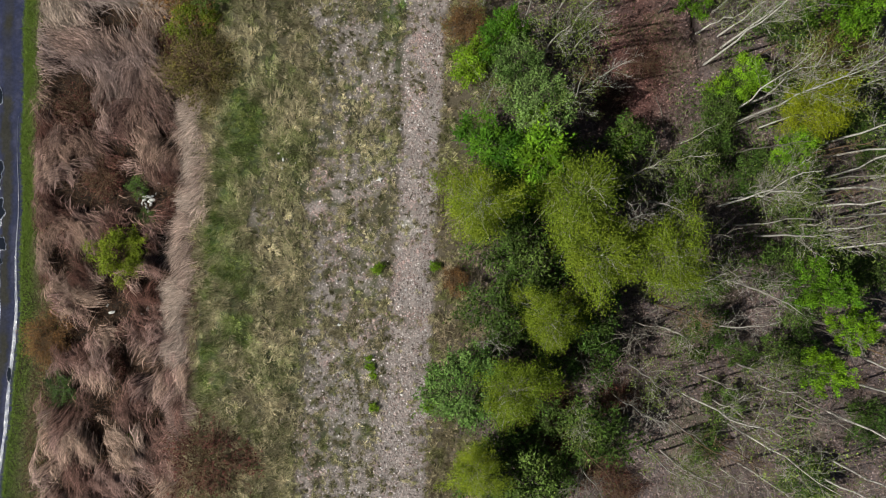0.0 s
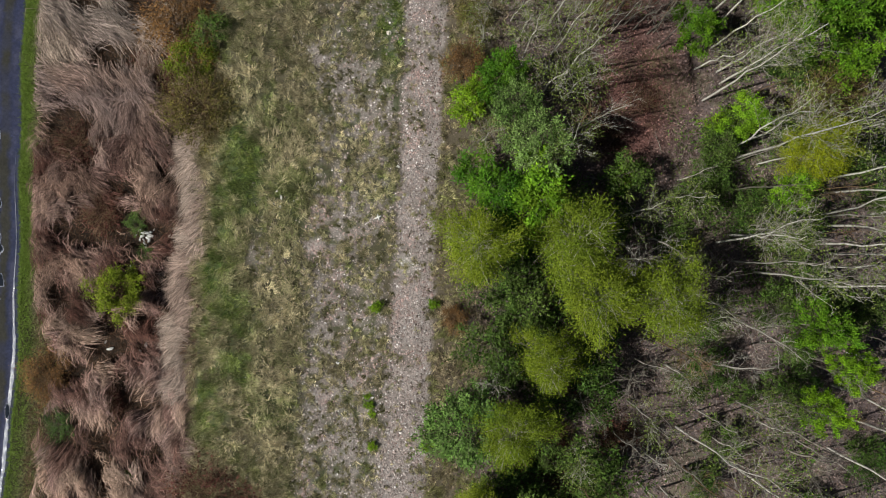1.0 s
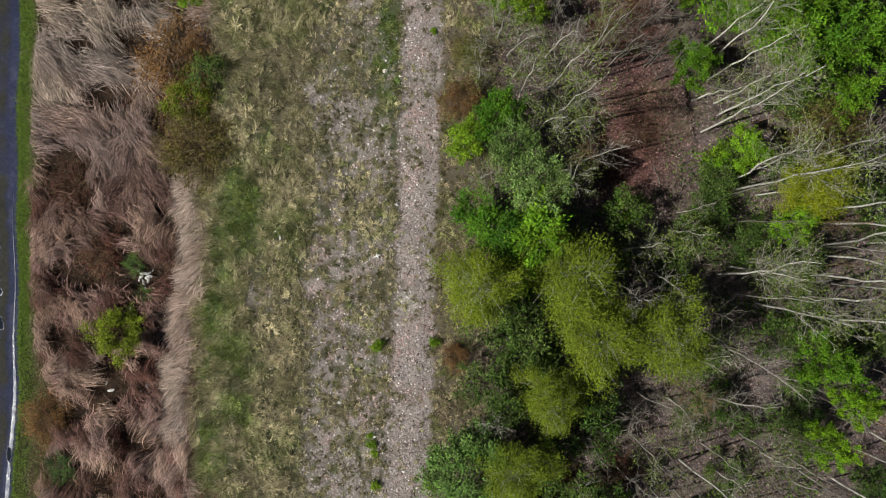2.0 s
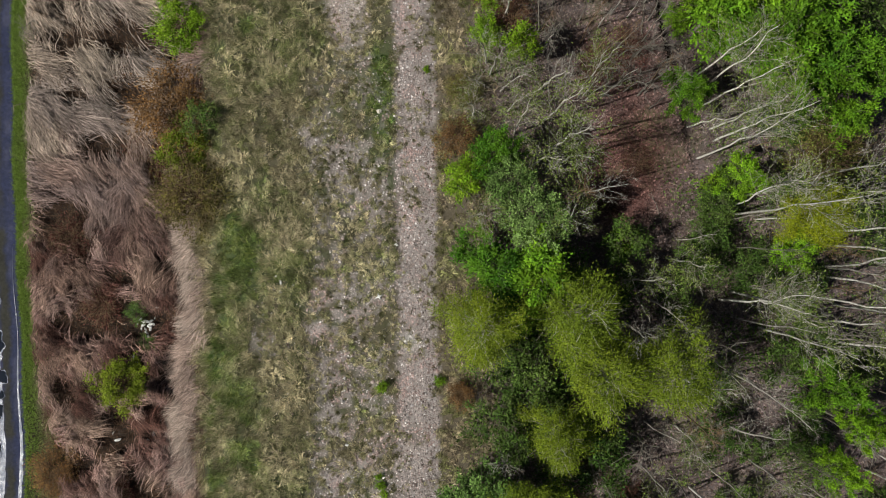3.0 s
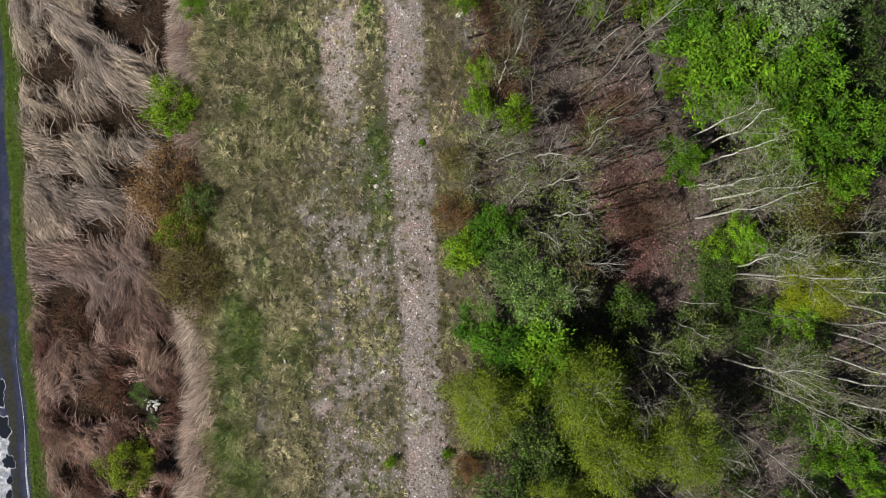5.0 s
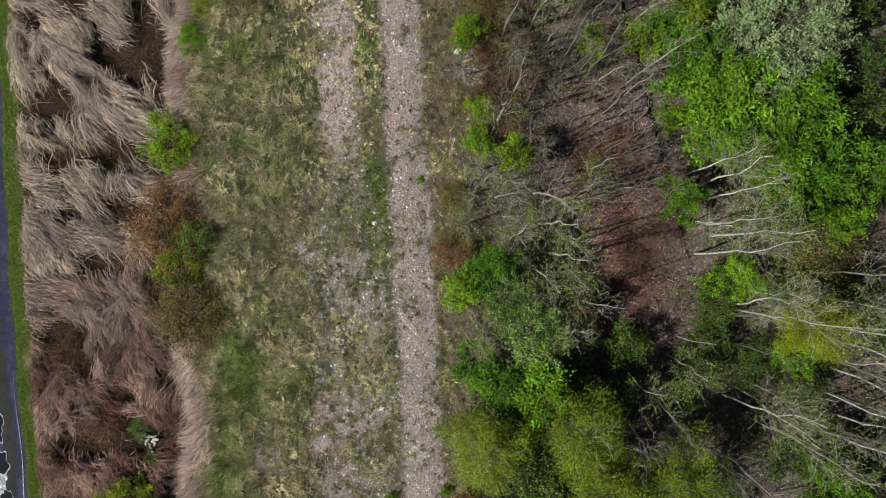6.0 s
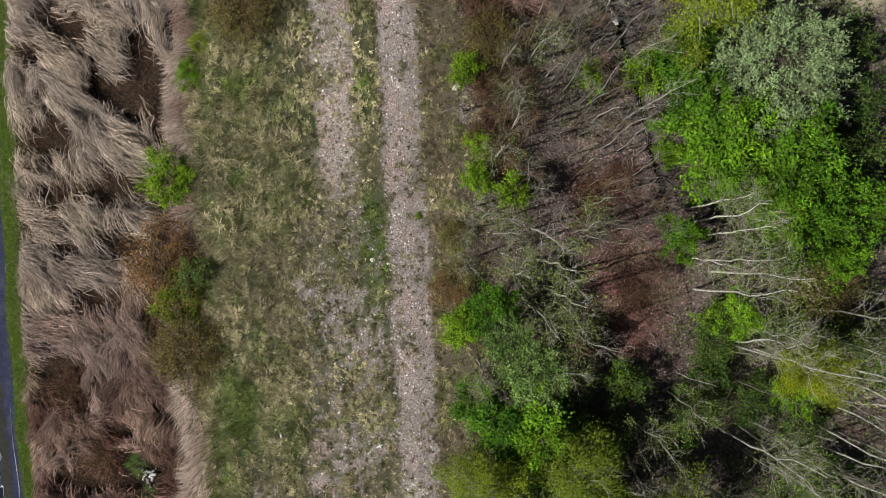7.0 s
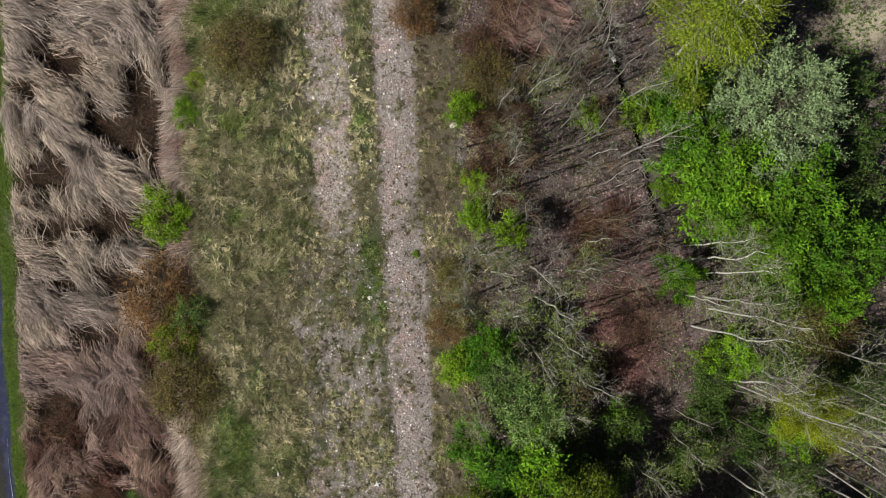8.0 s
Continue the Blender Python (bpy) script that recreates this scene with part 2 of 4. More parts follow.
# ---- ground cover ----
TAN, OLIVE, GRASS = np.array([0.255, 0.222, 0.14]), np.array([0.117, 0.12, 0.053]), np.array([0.075, 0.125, 0.032])
# The soil colour includes the shade beneath the reeds and in the trench.
STRAW, SHADED_SOIL, LITTER = np.array([0.38, 0.335, 0.24]), np.array([0.032, 0.023, 0.016]), np.array([0.128, 0.099, 0.099])
GRAVEL, RED = np.array([0.335, 0.297, 0.28]), np.array([0.125, 0.060, 0.052])


def blend(a, b, k):
    return a * (1 - k[..., None]) + b * k[..., None]


def gravel_mask(x, y):
    edge = 0.35 * (fnoise(x, y, 1.1, 31) - 0.5)
    wide = 0.55 * ss(-2, -14, y)
    fringe = 0.3 * (vnoise(x, y, 0.3, 30) - 0.5)
    one = band(x + edge + fringe, -3.2 - wide, -0.95 + 0.4 * wide, 0.22) * (1 - 0.35 * ss(0.5, 0.75, fnoise(x, y, 1.2, 38)))
    two = band(x + 1.8 * edge + 0.8 * (vnoise(x, y, 0.35, 34) - 0.5), -6.9, -4.85, 0.3) * ss(15.5, 20, y + 3 * (fnoise(x, y, 1.5, 33) - 0.5))
    far = 0.8 * band(x + 2 * edge, -8.2, -3.4, 0.7) * ss(0.36, 0.72, 0.5 * fnoise(x, y, 2.3, 35) + 0.5 * vnoise(x, y, 0.35, 36) + 0.10 * ss(2, -9, y)) * ss(19, 10, y)
    bare = np.maximum(0.8 * np.exp(-((x + 10.5) ** 2 + (y - 1.6) ** 2) / 0.8), ss(0.66, 0.74, fnoise(x, y, 2.2, 37)) * band(x, -8.5, -5, 0.6))
    tuft = 0.9 * np.exp(-((x + 5.9) ** 2 / 0.8 + (y - 24.9) ** 2 / 0.25)) + 0.6 * np.exp(-((x + 5.9) ** 2 / 0.5 + (y - 27.5) ** 2 / 0.6))
    return np.clip(np.maximum(np.maximum(one, two), np.maximum(far, bare)) - tuft, 0, 1)


def green_mask(x, y):
    n = fnoise(x, y, 2.4, 41)
    verge = band(x, -26.6, -24.9, 0.25)
    f = vnoise(x, y, 0.4, 43)
    strip = (0.1 + 0.85 * ss(0.3, 0.62, 0.45 * n + 0.55 * f)) * band(x + 2.2 * (n - 0.5) + 0.6 * (f - 0.5), -14.1, -12.4, 0.6) * np.clip(ss(6.5, 5, y) * ss(-10.5, -8, y) + ss(21.5, 24, y) * 0.6, 0, 1)
    slope = band(x, -13.6, -10.5, 0.8) * ss(0.45, 0.65, n) * 0.9
    rows = band(x + 0.5 * (f - 0.5), -4.55, -3.4, 0.3) * ss(9, 15, y) * (0.2 + 0.6 * ss(0.35, 0.6, n)) + 0.6 * band(x, -4.6, -3.4, 0.3) * ss(0.5, 0.7, n)
    field = 0.5 * band(x, -11.8, -3.4, 0.8) * ss(0.42, 0.68, 0.65 * n + 0.35 * f)
    return np.clip(np.maximum(np.maximum(verge, strip), np.maximum(np.maximum(slope, rows), field)), 0, 1)


def red_mask(x, y):
    k = 1.3 * np.exp(-((x - 9.9) ** 2 / 7 + (y - 10.6) ** 2 / 11)) + 0.8 * np.exp(-((x - 9.8) ** 2 + (y - 17.6) ** 2) / 5) + 0.6 * np.exp(-((x - 11.2) ** 2 + (y - 13.5) ** 2) / 6) + np.exp(-((x - 6) ** 2 + (y - 29.8) ** 2) / 3)
    return np.clip(k * (0.5 + fnoise(x, y, 1.5, 51)), 0, 1)


def cover(x, y):
    n, f = fnoise(x, y, 3.0, 61), fnoise(x, y, 0.9, 63)
    # Ground beneath the tufts is darkened for the shade between grass blades.
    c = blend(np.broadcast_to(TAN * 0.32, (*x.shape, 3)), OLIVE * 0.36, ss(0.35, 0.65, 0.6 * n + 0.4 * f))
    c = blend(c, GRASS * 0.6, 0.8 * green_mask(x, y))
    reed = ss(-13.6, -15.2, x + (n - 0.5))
    c = blend(c, SHADED_SOIL * 0.9, reed * ss(-26.3, -25.6, x))
    wood = ss(0.2, 2.4, x + 1.2 * (n - 0.5))
    floor = blend(blend(np.broadcast_to(LITTER, c.shape), LITTER * np.array([0.75, 0.82, 0.8]), ss(0.4, 0.65, f)), RED, red_mask(x, y))
    floor = blend(floor, OLIVE, 0.5 * ss(0.55, 0.7, fnoise(x, y, 2.0, 67)))
    floor = blend(floor, STRAW, np.exp(-((x - 25.5) ** 2 / 5 + (y - 29) ** 2 / 3)))
    c = blend(c, np.array([0.10, 0.082, 0.058]), 0.8 * ss(-1.2, -0.6, x))
    c = blend(c, floor, wood)
    # Trench shade painted in: darker than the soil around it.
    c = blend(c, SHADED_SOIL * 0.4, np.exp(-((x - trench_x(y)) / 0.22) ** 4) * ss(8, 17, y))
    g = gravel_mask(x, y)
    c = blend(c, GRAVEL * (0.55 + 0.45 * f)[..., None], g)
    c = blend(c, np.array([0.40, 0.345, 0.29]) * (0.75 + 0.4 * f)[..., None], 0.8 * band(x, -7.0, -4.7, 0.3) * ss(17.5, 20, y) * (1 - ss(26, 30, y)) * g)
    c = blend(c, np.array([0.48, 0.46, 0.43]), 0.7 * np.exp(-((x + 2.55) ** 2 + (y - 1.4) ** 2) / 0.25))
    return c


def axis_steps(lo, hi, step, far):
    out = [lo - far * k for k in (1.0, 0.6, 0.3, 0.15, 0.07, 0.03, 0.012)] + list(np.arange(lo, hi + step / 2, step)) + [hi + far * k for k in (0.012, 0.03, 0.07, 0.15, 0.3, 0.6, 1.0)]
    return np.array(out)


def make_ground():
    xs, ys = axis_steps(-29, 30, 0.2, 900.0), axis_steps(-17, 35, 0.2, 900.0)
    X, Y = np.meshgrid(xs, ys)
    Z = ground_z(X, Y)
    Z = np.where(X < road_edge(Y) + 0.1, Z - 0.08, Z)
    v = np.stack([X, Y, Z], -1).reshape(-1, 3)
    n = len(xs)
    i, j = np.meshgrid(np.arange(n - 1), np.arange(len(ys) - 1))
    k = (j * n + i).ravel()[:, None]
    f = np.concatenate([k + [0, 1, n + 1], k + [0, n + 1, n]], 0)
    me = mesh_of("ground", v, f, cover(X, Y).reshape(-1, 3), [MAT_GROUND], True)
    tagged(new("ground", me), "old railway bank with dry grass, gravel, reed ditch and leaf-strewn wood floor", "ground", kind="structure")


make_ground()


def strip(name, left, right, y0, y1, z, mat, crown=0.0, step=0.3):
    ys = np.arange(y0, y1 + step / 2, step)
    h, cols = Heap(), 9
    rows = []
    for k in range(cols):
        u = k / (cols - 1)
        x = left(ys) * (1 - u) + right(ys) * u
        rows.append(np.stack([x, ys, z + crown * (1 - (2 * u - 1) ** 2) + 0 * ys], 1))
    v = np.stack(rows, 1).reshape(-1, 3)
    i, j = np.meshgrid(np.arange(cols - 1), np.arange(len(ys) - 1))
    k = (j * cols + i).ravel()[:, None]
    h.add(v, np.concatenate([k + [0, 1, cols + 1], k + [0, cols + 1, cols]], 0))
    return new(name, h.mesh(name, mat, True))


def make_road():
    across = np.concatenate([[-5.0, -4.2, -3.4, -2.8], np.arange(-2.4, 0.001, 0.06)])
    along = np.concatenate([np.arange(-90, -18, 2.0), np.arange(-18, 36, 0.14), np.arange(36, 111, 2.0)])
    U, Y = np.meshgrid(across, along)
    X = road_edge(Y) + U
    ragged = 0.35 * (fnoise(X, Y, 1.4, 141) - 0.5) + 0.2 * (vnoise(X, Y, 0.18, 142) - 0.5)
    moss = band(U + ragged, -1.3, -0.75, 0.16) * (0.35 + 0.65 * ss(0.3, 0.6, fnoise(X, Y, 2.6, 143)))
    # Sky reflected by the wet asphalt is painted in as its blue tint.
    c = blend(np.broadcast_to(np.array([0.026, 0.031, 0.064]), (*X.shape, 3)), np.array([0.052, 0.055, 0.09]), 0.8 * np.clip(band(U + 0.5 * ragged, -0.62, -0.12, 0.12) + band(U + 0.5 * ragged, -2.1, -1.45, 0.15), 0, 1) * ss(0.3, 0.7, fnoise(X, Y, 0.9, 144)))
    c = blend(c, np.array([0.033, 0.032, 0.020]), 0.85 * moss)
    c = blend(c, np.array([0.075, 0.08, 0.05]), 0.7 * ss(-0.16, 0.0, U + 0.12 * (vnoise(X, Y, 0.25, 145) - 0.5)))
    k = len(across)
    i, j = np.meshgrid(np.arange(k - 1), np.arange(len(along) - 1))
    q = (j * k + i).ravel()[:, None]
    v = np.stack([X, Y, -2.64 + 0.03 * (1 - ((2 * U + 5.0) / 5.0) ** 2) + 0.012 * moss], -1).reshape(-1, 3)
    me = mesh_of("road", v, np.concatenate([q + [0, 1, k + 1], q + [0, k + 1, k]], 0), c.reshape(-1, 3), [MAT_ROAD], True)
    tagged(new("road", me), "narrow worn wet asphalt lane with a mossy middle", "road", kind="structure")
    lane = lambda y, k: 0.5 * ss(0.38, 0.55, fnoise(y, 0 * y + k, 2.2, 131)) * ss(9, 3, y)
    tagged(strip("wet_track", lambda y: road_edge(y) - 1.75 - 1.0 * lane(y, 3.0), lambda y: road_edge(y) - 1.72 + 0.9 * lane(y, 7.0), -40, 10, -2.612, MAT_FILM, 0.004, 0.15), "glistening wet wheel track of the lane", "wet asphalt", kind="structure")
    seam = lambda y, k: (0.012 + 0.075 * ss(3, -9, y)) * (0.35 + 1.0 * fnoise(y, 0 * y + k, 1.3, 133) + 0.5 * vnoise(y, 0 * y + k, 0.25, 134)) * ss(6, 3, y)
    tagged(strip("wet_seam", lambda y: road_edge(y) - 0.34 - seam(y, 11.0), lambda y: road_edge(y) - 0.32 + seam(y, 17.0), -40, 7, -2.614, MAT_FILM, 0.004, 0.08), "thin wet seam along the lane's edge", "wet asphalt", kind="structure")


make_road()


def make_puddle(x, y, rx, ry, seed):
    """A shallow puddle with an uneven shore and a thin wet film for its rim."""
    rng = np.random.default_rng(seed)
    n = 64
    w = np.arange(n) * 2 * np.pi / n
    r = 1 + sum(rng.uniform(-0.45, 0.45) / k * np.cos(k * w + rng.uniform(0, 6)) for k in range(2, 13))
    ring = np.stack([rx * r * np.cos(w), ry * r * np.sin(w)], 1)
    root = new("puddle", None)
    root.location = (x, y, -2.60)
    for name, inner, outer, z, mat in (("water", 0.0, 1.0, 0.012, MAT_WATER), ("rim", 1.0, 1.1, 0.016, MAT_FILM)):
        h = Heap()
        a = np.concatenate([ring * inner, np.full((n, 1), z)], 1)
        b = np.concatenate([ring * outer * (1 + (0.06 * rng.uniform(-1, 1, (n, 1)) if inner else 0)), np.full((n, 1), z - 0.002)], 1)
        i = np.arange(n)[:, None]
        j = (i + 1) % n
        h.add(np.concatenate([a, b]), np.concatenate([np.concatenate([i, i + n, j + n], 1), np.concatenate([i, j + n, j], 1)]))
        part(name, h, mat, root, "glistening wet film along the shore" if inner else "")
    tagged(root, "still dark puddle reflecting the sky on the asphalt lane", "puddle", "puddles on the lane")


for k, (px, py, rx, ry) in enumerate([(-27.7, 3.4, 0.52, 0.75), (-27.5, 1.35, 0.5, 0.6), (-27.2, -0.8, 0.32, 0.45), (-27.2, -1.9, 0.18, 0.24), (-27.3, -2.9, 0.2, 0.4), (-27.7, -5.2, 0.4, 0.9), (-27.95, 8.1, 0.35, 0.9), (-26.25, -8.7, 0.13, 0.42)]):
    make_puddle(px, py, rx, ry, 100 + k)


# ---- gravel, grass and reeds ----
def off_trench(x, y, gap=0.24):
    return (np.abs(x - trench_x(y)) > gap) | (y < 13)


def scatter(rng, n, x0, x1, y0=-16.5, y1=34.5):
    return rng.uniform(x0, x1, n), rng.uniform(y0, y1, n)


def make_gravel():
    rng = np.random.default_rng(1)
    x, y = scatter(rng, 190000, -11.5, 0.2)
    keep = rng.random(len(x)) < gravel_mask(x, y) * (0.75 + 0.25 * ss(15, 18, y) * (x < -4.3)) + 0.03
    x, y = x[keep][:58000], y[keep][:58000]
    n = len(x)
    s = rng.gamma(2.6, 0.0088, n) + 0.012
    dirs = np.array([[1, 0, 0], [0, 1, 0], [-1, 0, 0], [0, -1, 0], [0, 0, 1.0]])
    a = rng.uniform(0, 6.28, n)
    rot = np.stack([np.stack([np.cos(a), -np.sin(a), 0 * a], 1), np.stack([np.sin(a), np.cos(a), 0 * a], 1), np.stack([0 * a, 0 * a, 1 + 0 * a], 1)], 1)
    v = np.einsum("nij,kj->nki", rot, dirs) * (s[:, None, None] * rng.uniform(0.65, 1.3, (n, 5, 1)))
    v[:, 4, :2] += rng.normal(size=(n, 2)) * s[:, None] * 0.4
    v += np.stack([x, y, ground_z(x, y) + 0.3 * s], 1)[:, None, :]
    i = np.arange(n)[:, None] * 5
    f = np.concatenate([i + t for t in ([0, 1, 4], [1, 2, 4], [2, 3, 4], [3, 0, 4])], 0)
    c = blend(np.broadcast_to(GRAVEL * 1.1, (n, 3)), np.array([0.22, 0.165, 0.15]), rng.random(n))
    c = blend(c, np.array([0.25, 0.235, 0.21]), 0.6 * ss(-3.3, -3.9, x) * rng.random(n))
    c = blend(c, np.array([0.36, 0.245, 0.225]), 0.6 * ss(0.5, 0.7, fnoise(x, y, 1.3, 79)))
    c = np.where(rng.random((n, 1)) < 0.10, np.array([[0.50, 0.475, 0.465]]), c) * (1 - 0.3 * ss(-2.1, -1.3, x) * (x > -3.4))[:, None]
    c = blend(c, np.array([0.55, 0.54, 0.52]), 0.8 * np.exp(-((x + 2.55) ** 2 + (y - 1.4) ** 2) / 0.2))
    h = Heap()
    h.add(v.reshape(-1, 3), f, np.repeat(c, 5, axis=0))
    tagged(new("gravel", h.mesh("gravel", MAT_STONE)), "loose pinkish grey track ballast along the old railway", "gravel", kind="stuff")


make_gravel()


def make_meadow():
    rng = np.random.default_rng(2)
    x, y = scatter(rng, 33000, -15.2, 2.6)
    g = gravel_mask(x, y)
    keep = rng.random(len(x)) < np.clip(1.0 - (0.95 - 0.12 * band(x, -7.3, -4.4, 0.2) * ss(15, 18, y)) * g, 0, 1) * (0.25 + 0.75 * ss(0.34, 0.6, 0.5 * fnoise(x, y, 1.2, 71) + 0.5 * vnoise(x, y, 0.45, 72))) * (1 - 0.35 * ss(1.2, 2.6, x))
    x, y = x[keep], y[keep]
    n, per = len(x), 21
    tone = 0.5 * fnoise(x, y, 1.8, 61) + 0.5 * rng.random(n)
    c = blend(np.broadcast_to(TAN * 1.45, (n, 3)), OLIVE * 1.15, ss(0.38, 0.60, tone))
    k = np.clip(green_mask(x, y) * 1.15 - 0.4 * rng.random(n), 0, 1)
    c = blend(c, blend(GRASS * 0.9, GRASS * np.array([2.3, 1.75, 1.5]), rng.random(n) ** 1.5), k)
    c = blend(c, STRAW, np.where(rng.random(n) < 0.02 * ss(-6, -9, x) + 0.01, 0.4, 0.0) * (1 - k))
    c = blend(c, blend(OLIVE * 1.1, TAN * 0.9, rng.random(n)), 0.85 * ss(0.05, 0.5, gravel_mask(x, y)))
    c = c * 1.24
    c = blend(c, blend(np.broadcast_to(np.array([0.21, 0.155, 0.115]), (n, 3)), OLIVE * np.array([1.3, 1.35, 1.0]), ss(0.4, 0.62, fnoise(x, y, 1.3, 70))), 0.8 * ss(-1.1, -0.6, x) * (0.4 + 0.6 * rng.random(n)))
    c = blend(c, TAN * 1.75, 0.6 * ss(0.54, 0.68, fnoise(x, y, 0.9, 68)) * (1 - k) * (x < -3.6)) * (0.72 + 0.5 * ss(0.35, 0.62, fnoise(x, y, 0.55, 76)))[:, None]
    c = c * (0.74 + 0.5 * rng.random((n, 1)) + 0.5 * (fnoise(x, y, 0.9, 78) - 0.5)[:, None] + 0.3 * (vnoise(x, y, 0.7, 77) - 0.5)[:, None])
    size = rng.uniform(0.6, 1.5, n) * (0.6 + 0.8 * fnoise(x, y, 2.0, 73)) * np.where(x < -8, 1.15, 0.72)
    lean = 6.28 * vnoise(x, y, 2.5, 75) + rng.normal(0, 0.8, n)
    R = lambda q: np.repeat(q, per)
    w, d = rng.uniform(0, 6.28, n * per), R(size) * np.abs(rng.normal(0, 0.085, n * per))
    bx, by = R(x) + d * np.cos(w), R(y) + d * np.sin(w)
    comb = R(rng.random(n) < 0.85)
    a = np.where(comb, R(lean) + rng.normal(0, 0.55, n * per), w + rng.normal(0, 0.5, n * per))
    L = R(size) * rng.uniform(0.14, 0.38, n * per)
    h = Heap()
    spikes(h, np.stack([bx, by, ground_z(bx, by) - 0.01], 1), np.stack([np.cos(a), np.sin(a)], 1), L, L * rng.uniform(0.35, 1.1, n * per), rng.uniform(0.016, 0.045, n * per), np.repeat(c, per, axis=0) * rng.uniform(0.65, 1.4, (n * per, 1)))
    tagged(new("meadow_grass", h.mesh("meadow_grass", MAT_GRASS)), "rough dry and green grass tufts on the railway bank", "grass", kind="stuff")


make_meadow()


def make_verge():
    rng = np.random.default_rng(3)
    n = 60000
    y = rng.uniform(-16.5, 34.5, n)
    wide = ss(1, -7, y)
    x = road_edge(y) + 0.42 + 0.75 * wide + rng.normal(0, 0.33, n) * (1 + 1.6 * wide)
    x = np.maximum(x, road_edge(y) - 0.05 + 0.1 * rng.random(n))
    a, L = rng.uniform(0, 6.28, n), rng.uniform(0.1, 0.25, n)
    c = blend(np.broadcast_to(GRASS * np.array([1.6, 1.55, 0.8]), (n, 3)), TAN * 0.9, np.clip(ss(0.4, 1.0, x - road_edge(y) + 0.8 * (fnoise(x, y, 0.9, 47) - 0.5)) * rng.random(n) + 0.25 * rng.random(n) ** 2, 0, 1)) * rng.uniform(0.6, 1.35, (n, 1))
    h = Heap()
    spikes(h, np.stack([x, y, ground_z(x, y) - 0.02], 1), np.stack([np.cos(a), np.sin(a)], 1), L, L * 0.7, rng.uniform(0.02, 0.04, n), c)
    tagged(new("verge_grass", h.mesh("verge_grass", MAT_GRASS)), "short fresh green grass edging the asphalt lane", "grass", kind="stuff")


make_verge()


def reed_way(x, y):
    """The way in which the wind has laid the reeds."""
    n = fnoise(x, y, 4.2, 81) - 0.5
    far = -0.75 + 2.8 * n
    near = -1.25 + 4.2 * n
    return near + (far - near) * ss(5, 15, y)


REED_GAPS = [
    (-23.0, 22.6, 1.8, 1.2), (-21.4, 28.9, 1.1, 1.3), (-23.9, 27.6, 0.6, 1.0), (-19.6, 25.3, 0.8, 0.5), (-17.5, 26.4, 1.1, 2.9), (-18.9, 24.6, 0.7, 0.7), (-19.6, 19.6, 2.3, 0.95),
    (-22.4, 16.0, 1.0, 0.5), (-19.0, 16.2, 0.8, 0.9), (-20.8, 12.9, 1.7, 0.8), (-17.2, 11.7, 1.0, 1.4), (-23.2, 8.7, 1.6, 1.3), (-19.7, 5.2, 1.1, 0.6), (-17.3, 6.0, 0.6, 0.7),
    (-21.8, 2.3, 2.0, 0.9), (-20.6, 3.4, 1.3, 0.5), (-18.6, 2.0, 1.0, 1.5), (-19.3, -0.8, 1.2, 1.1), (-16.7, -0.4, 0.8, 1.5), (-20.2, -4.7, 1.1, 0.6), (-22.7, -9.5, 1.3, 1.2),
    (-19.1, -7.3, 0.8, 1.6), (-23.3, 19.3, 1.2, 0.6), (-16.3, 23.8, 0.45, 2.6), (-23.2, -1.6, 0.8, 1.0), (-17.0, -10.6, 0.6, 0.7), (-20.6, -11.6, 0.8, 0.6), (-22.6, -6.0, 1.3, 0.9),
]


def reed_gap(x, y):
    return np.clip(sum(np.exp(-(((x - gx) / rx) ** 2 + ((y - gy) / ry) ** 2) ** 2 / 2) for gx, gy, rx, ry in REED_GAPS), 0, 1)


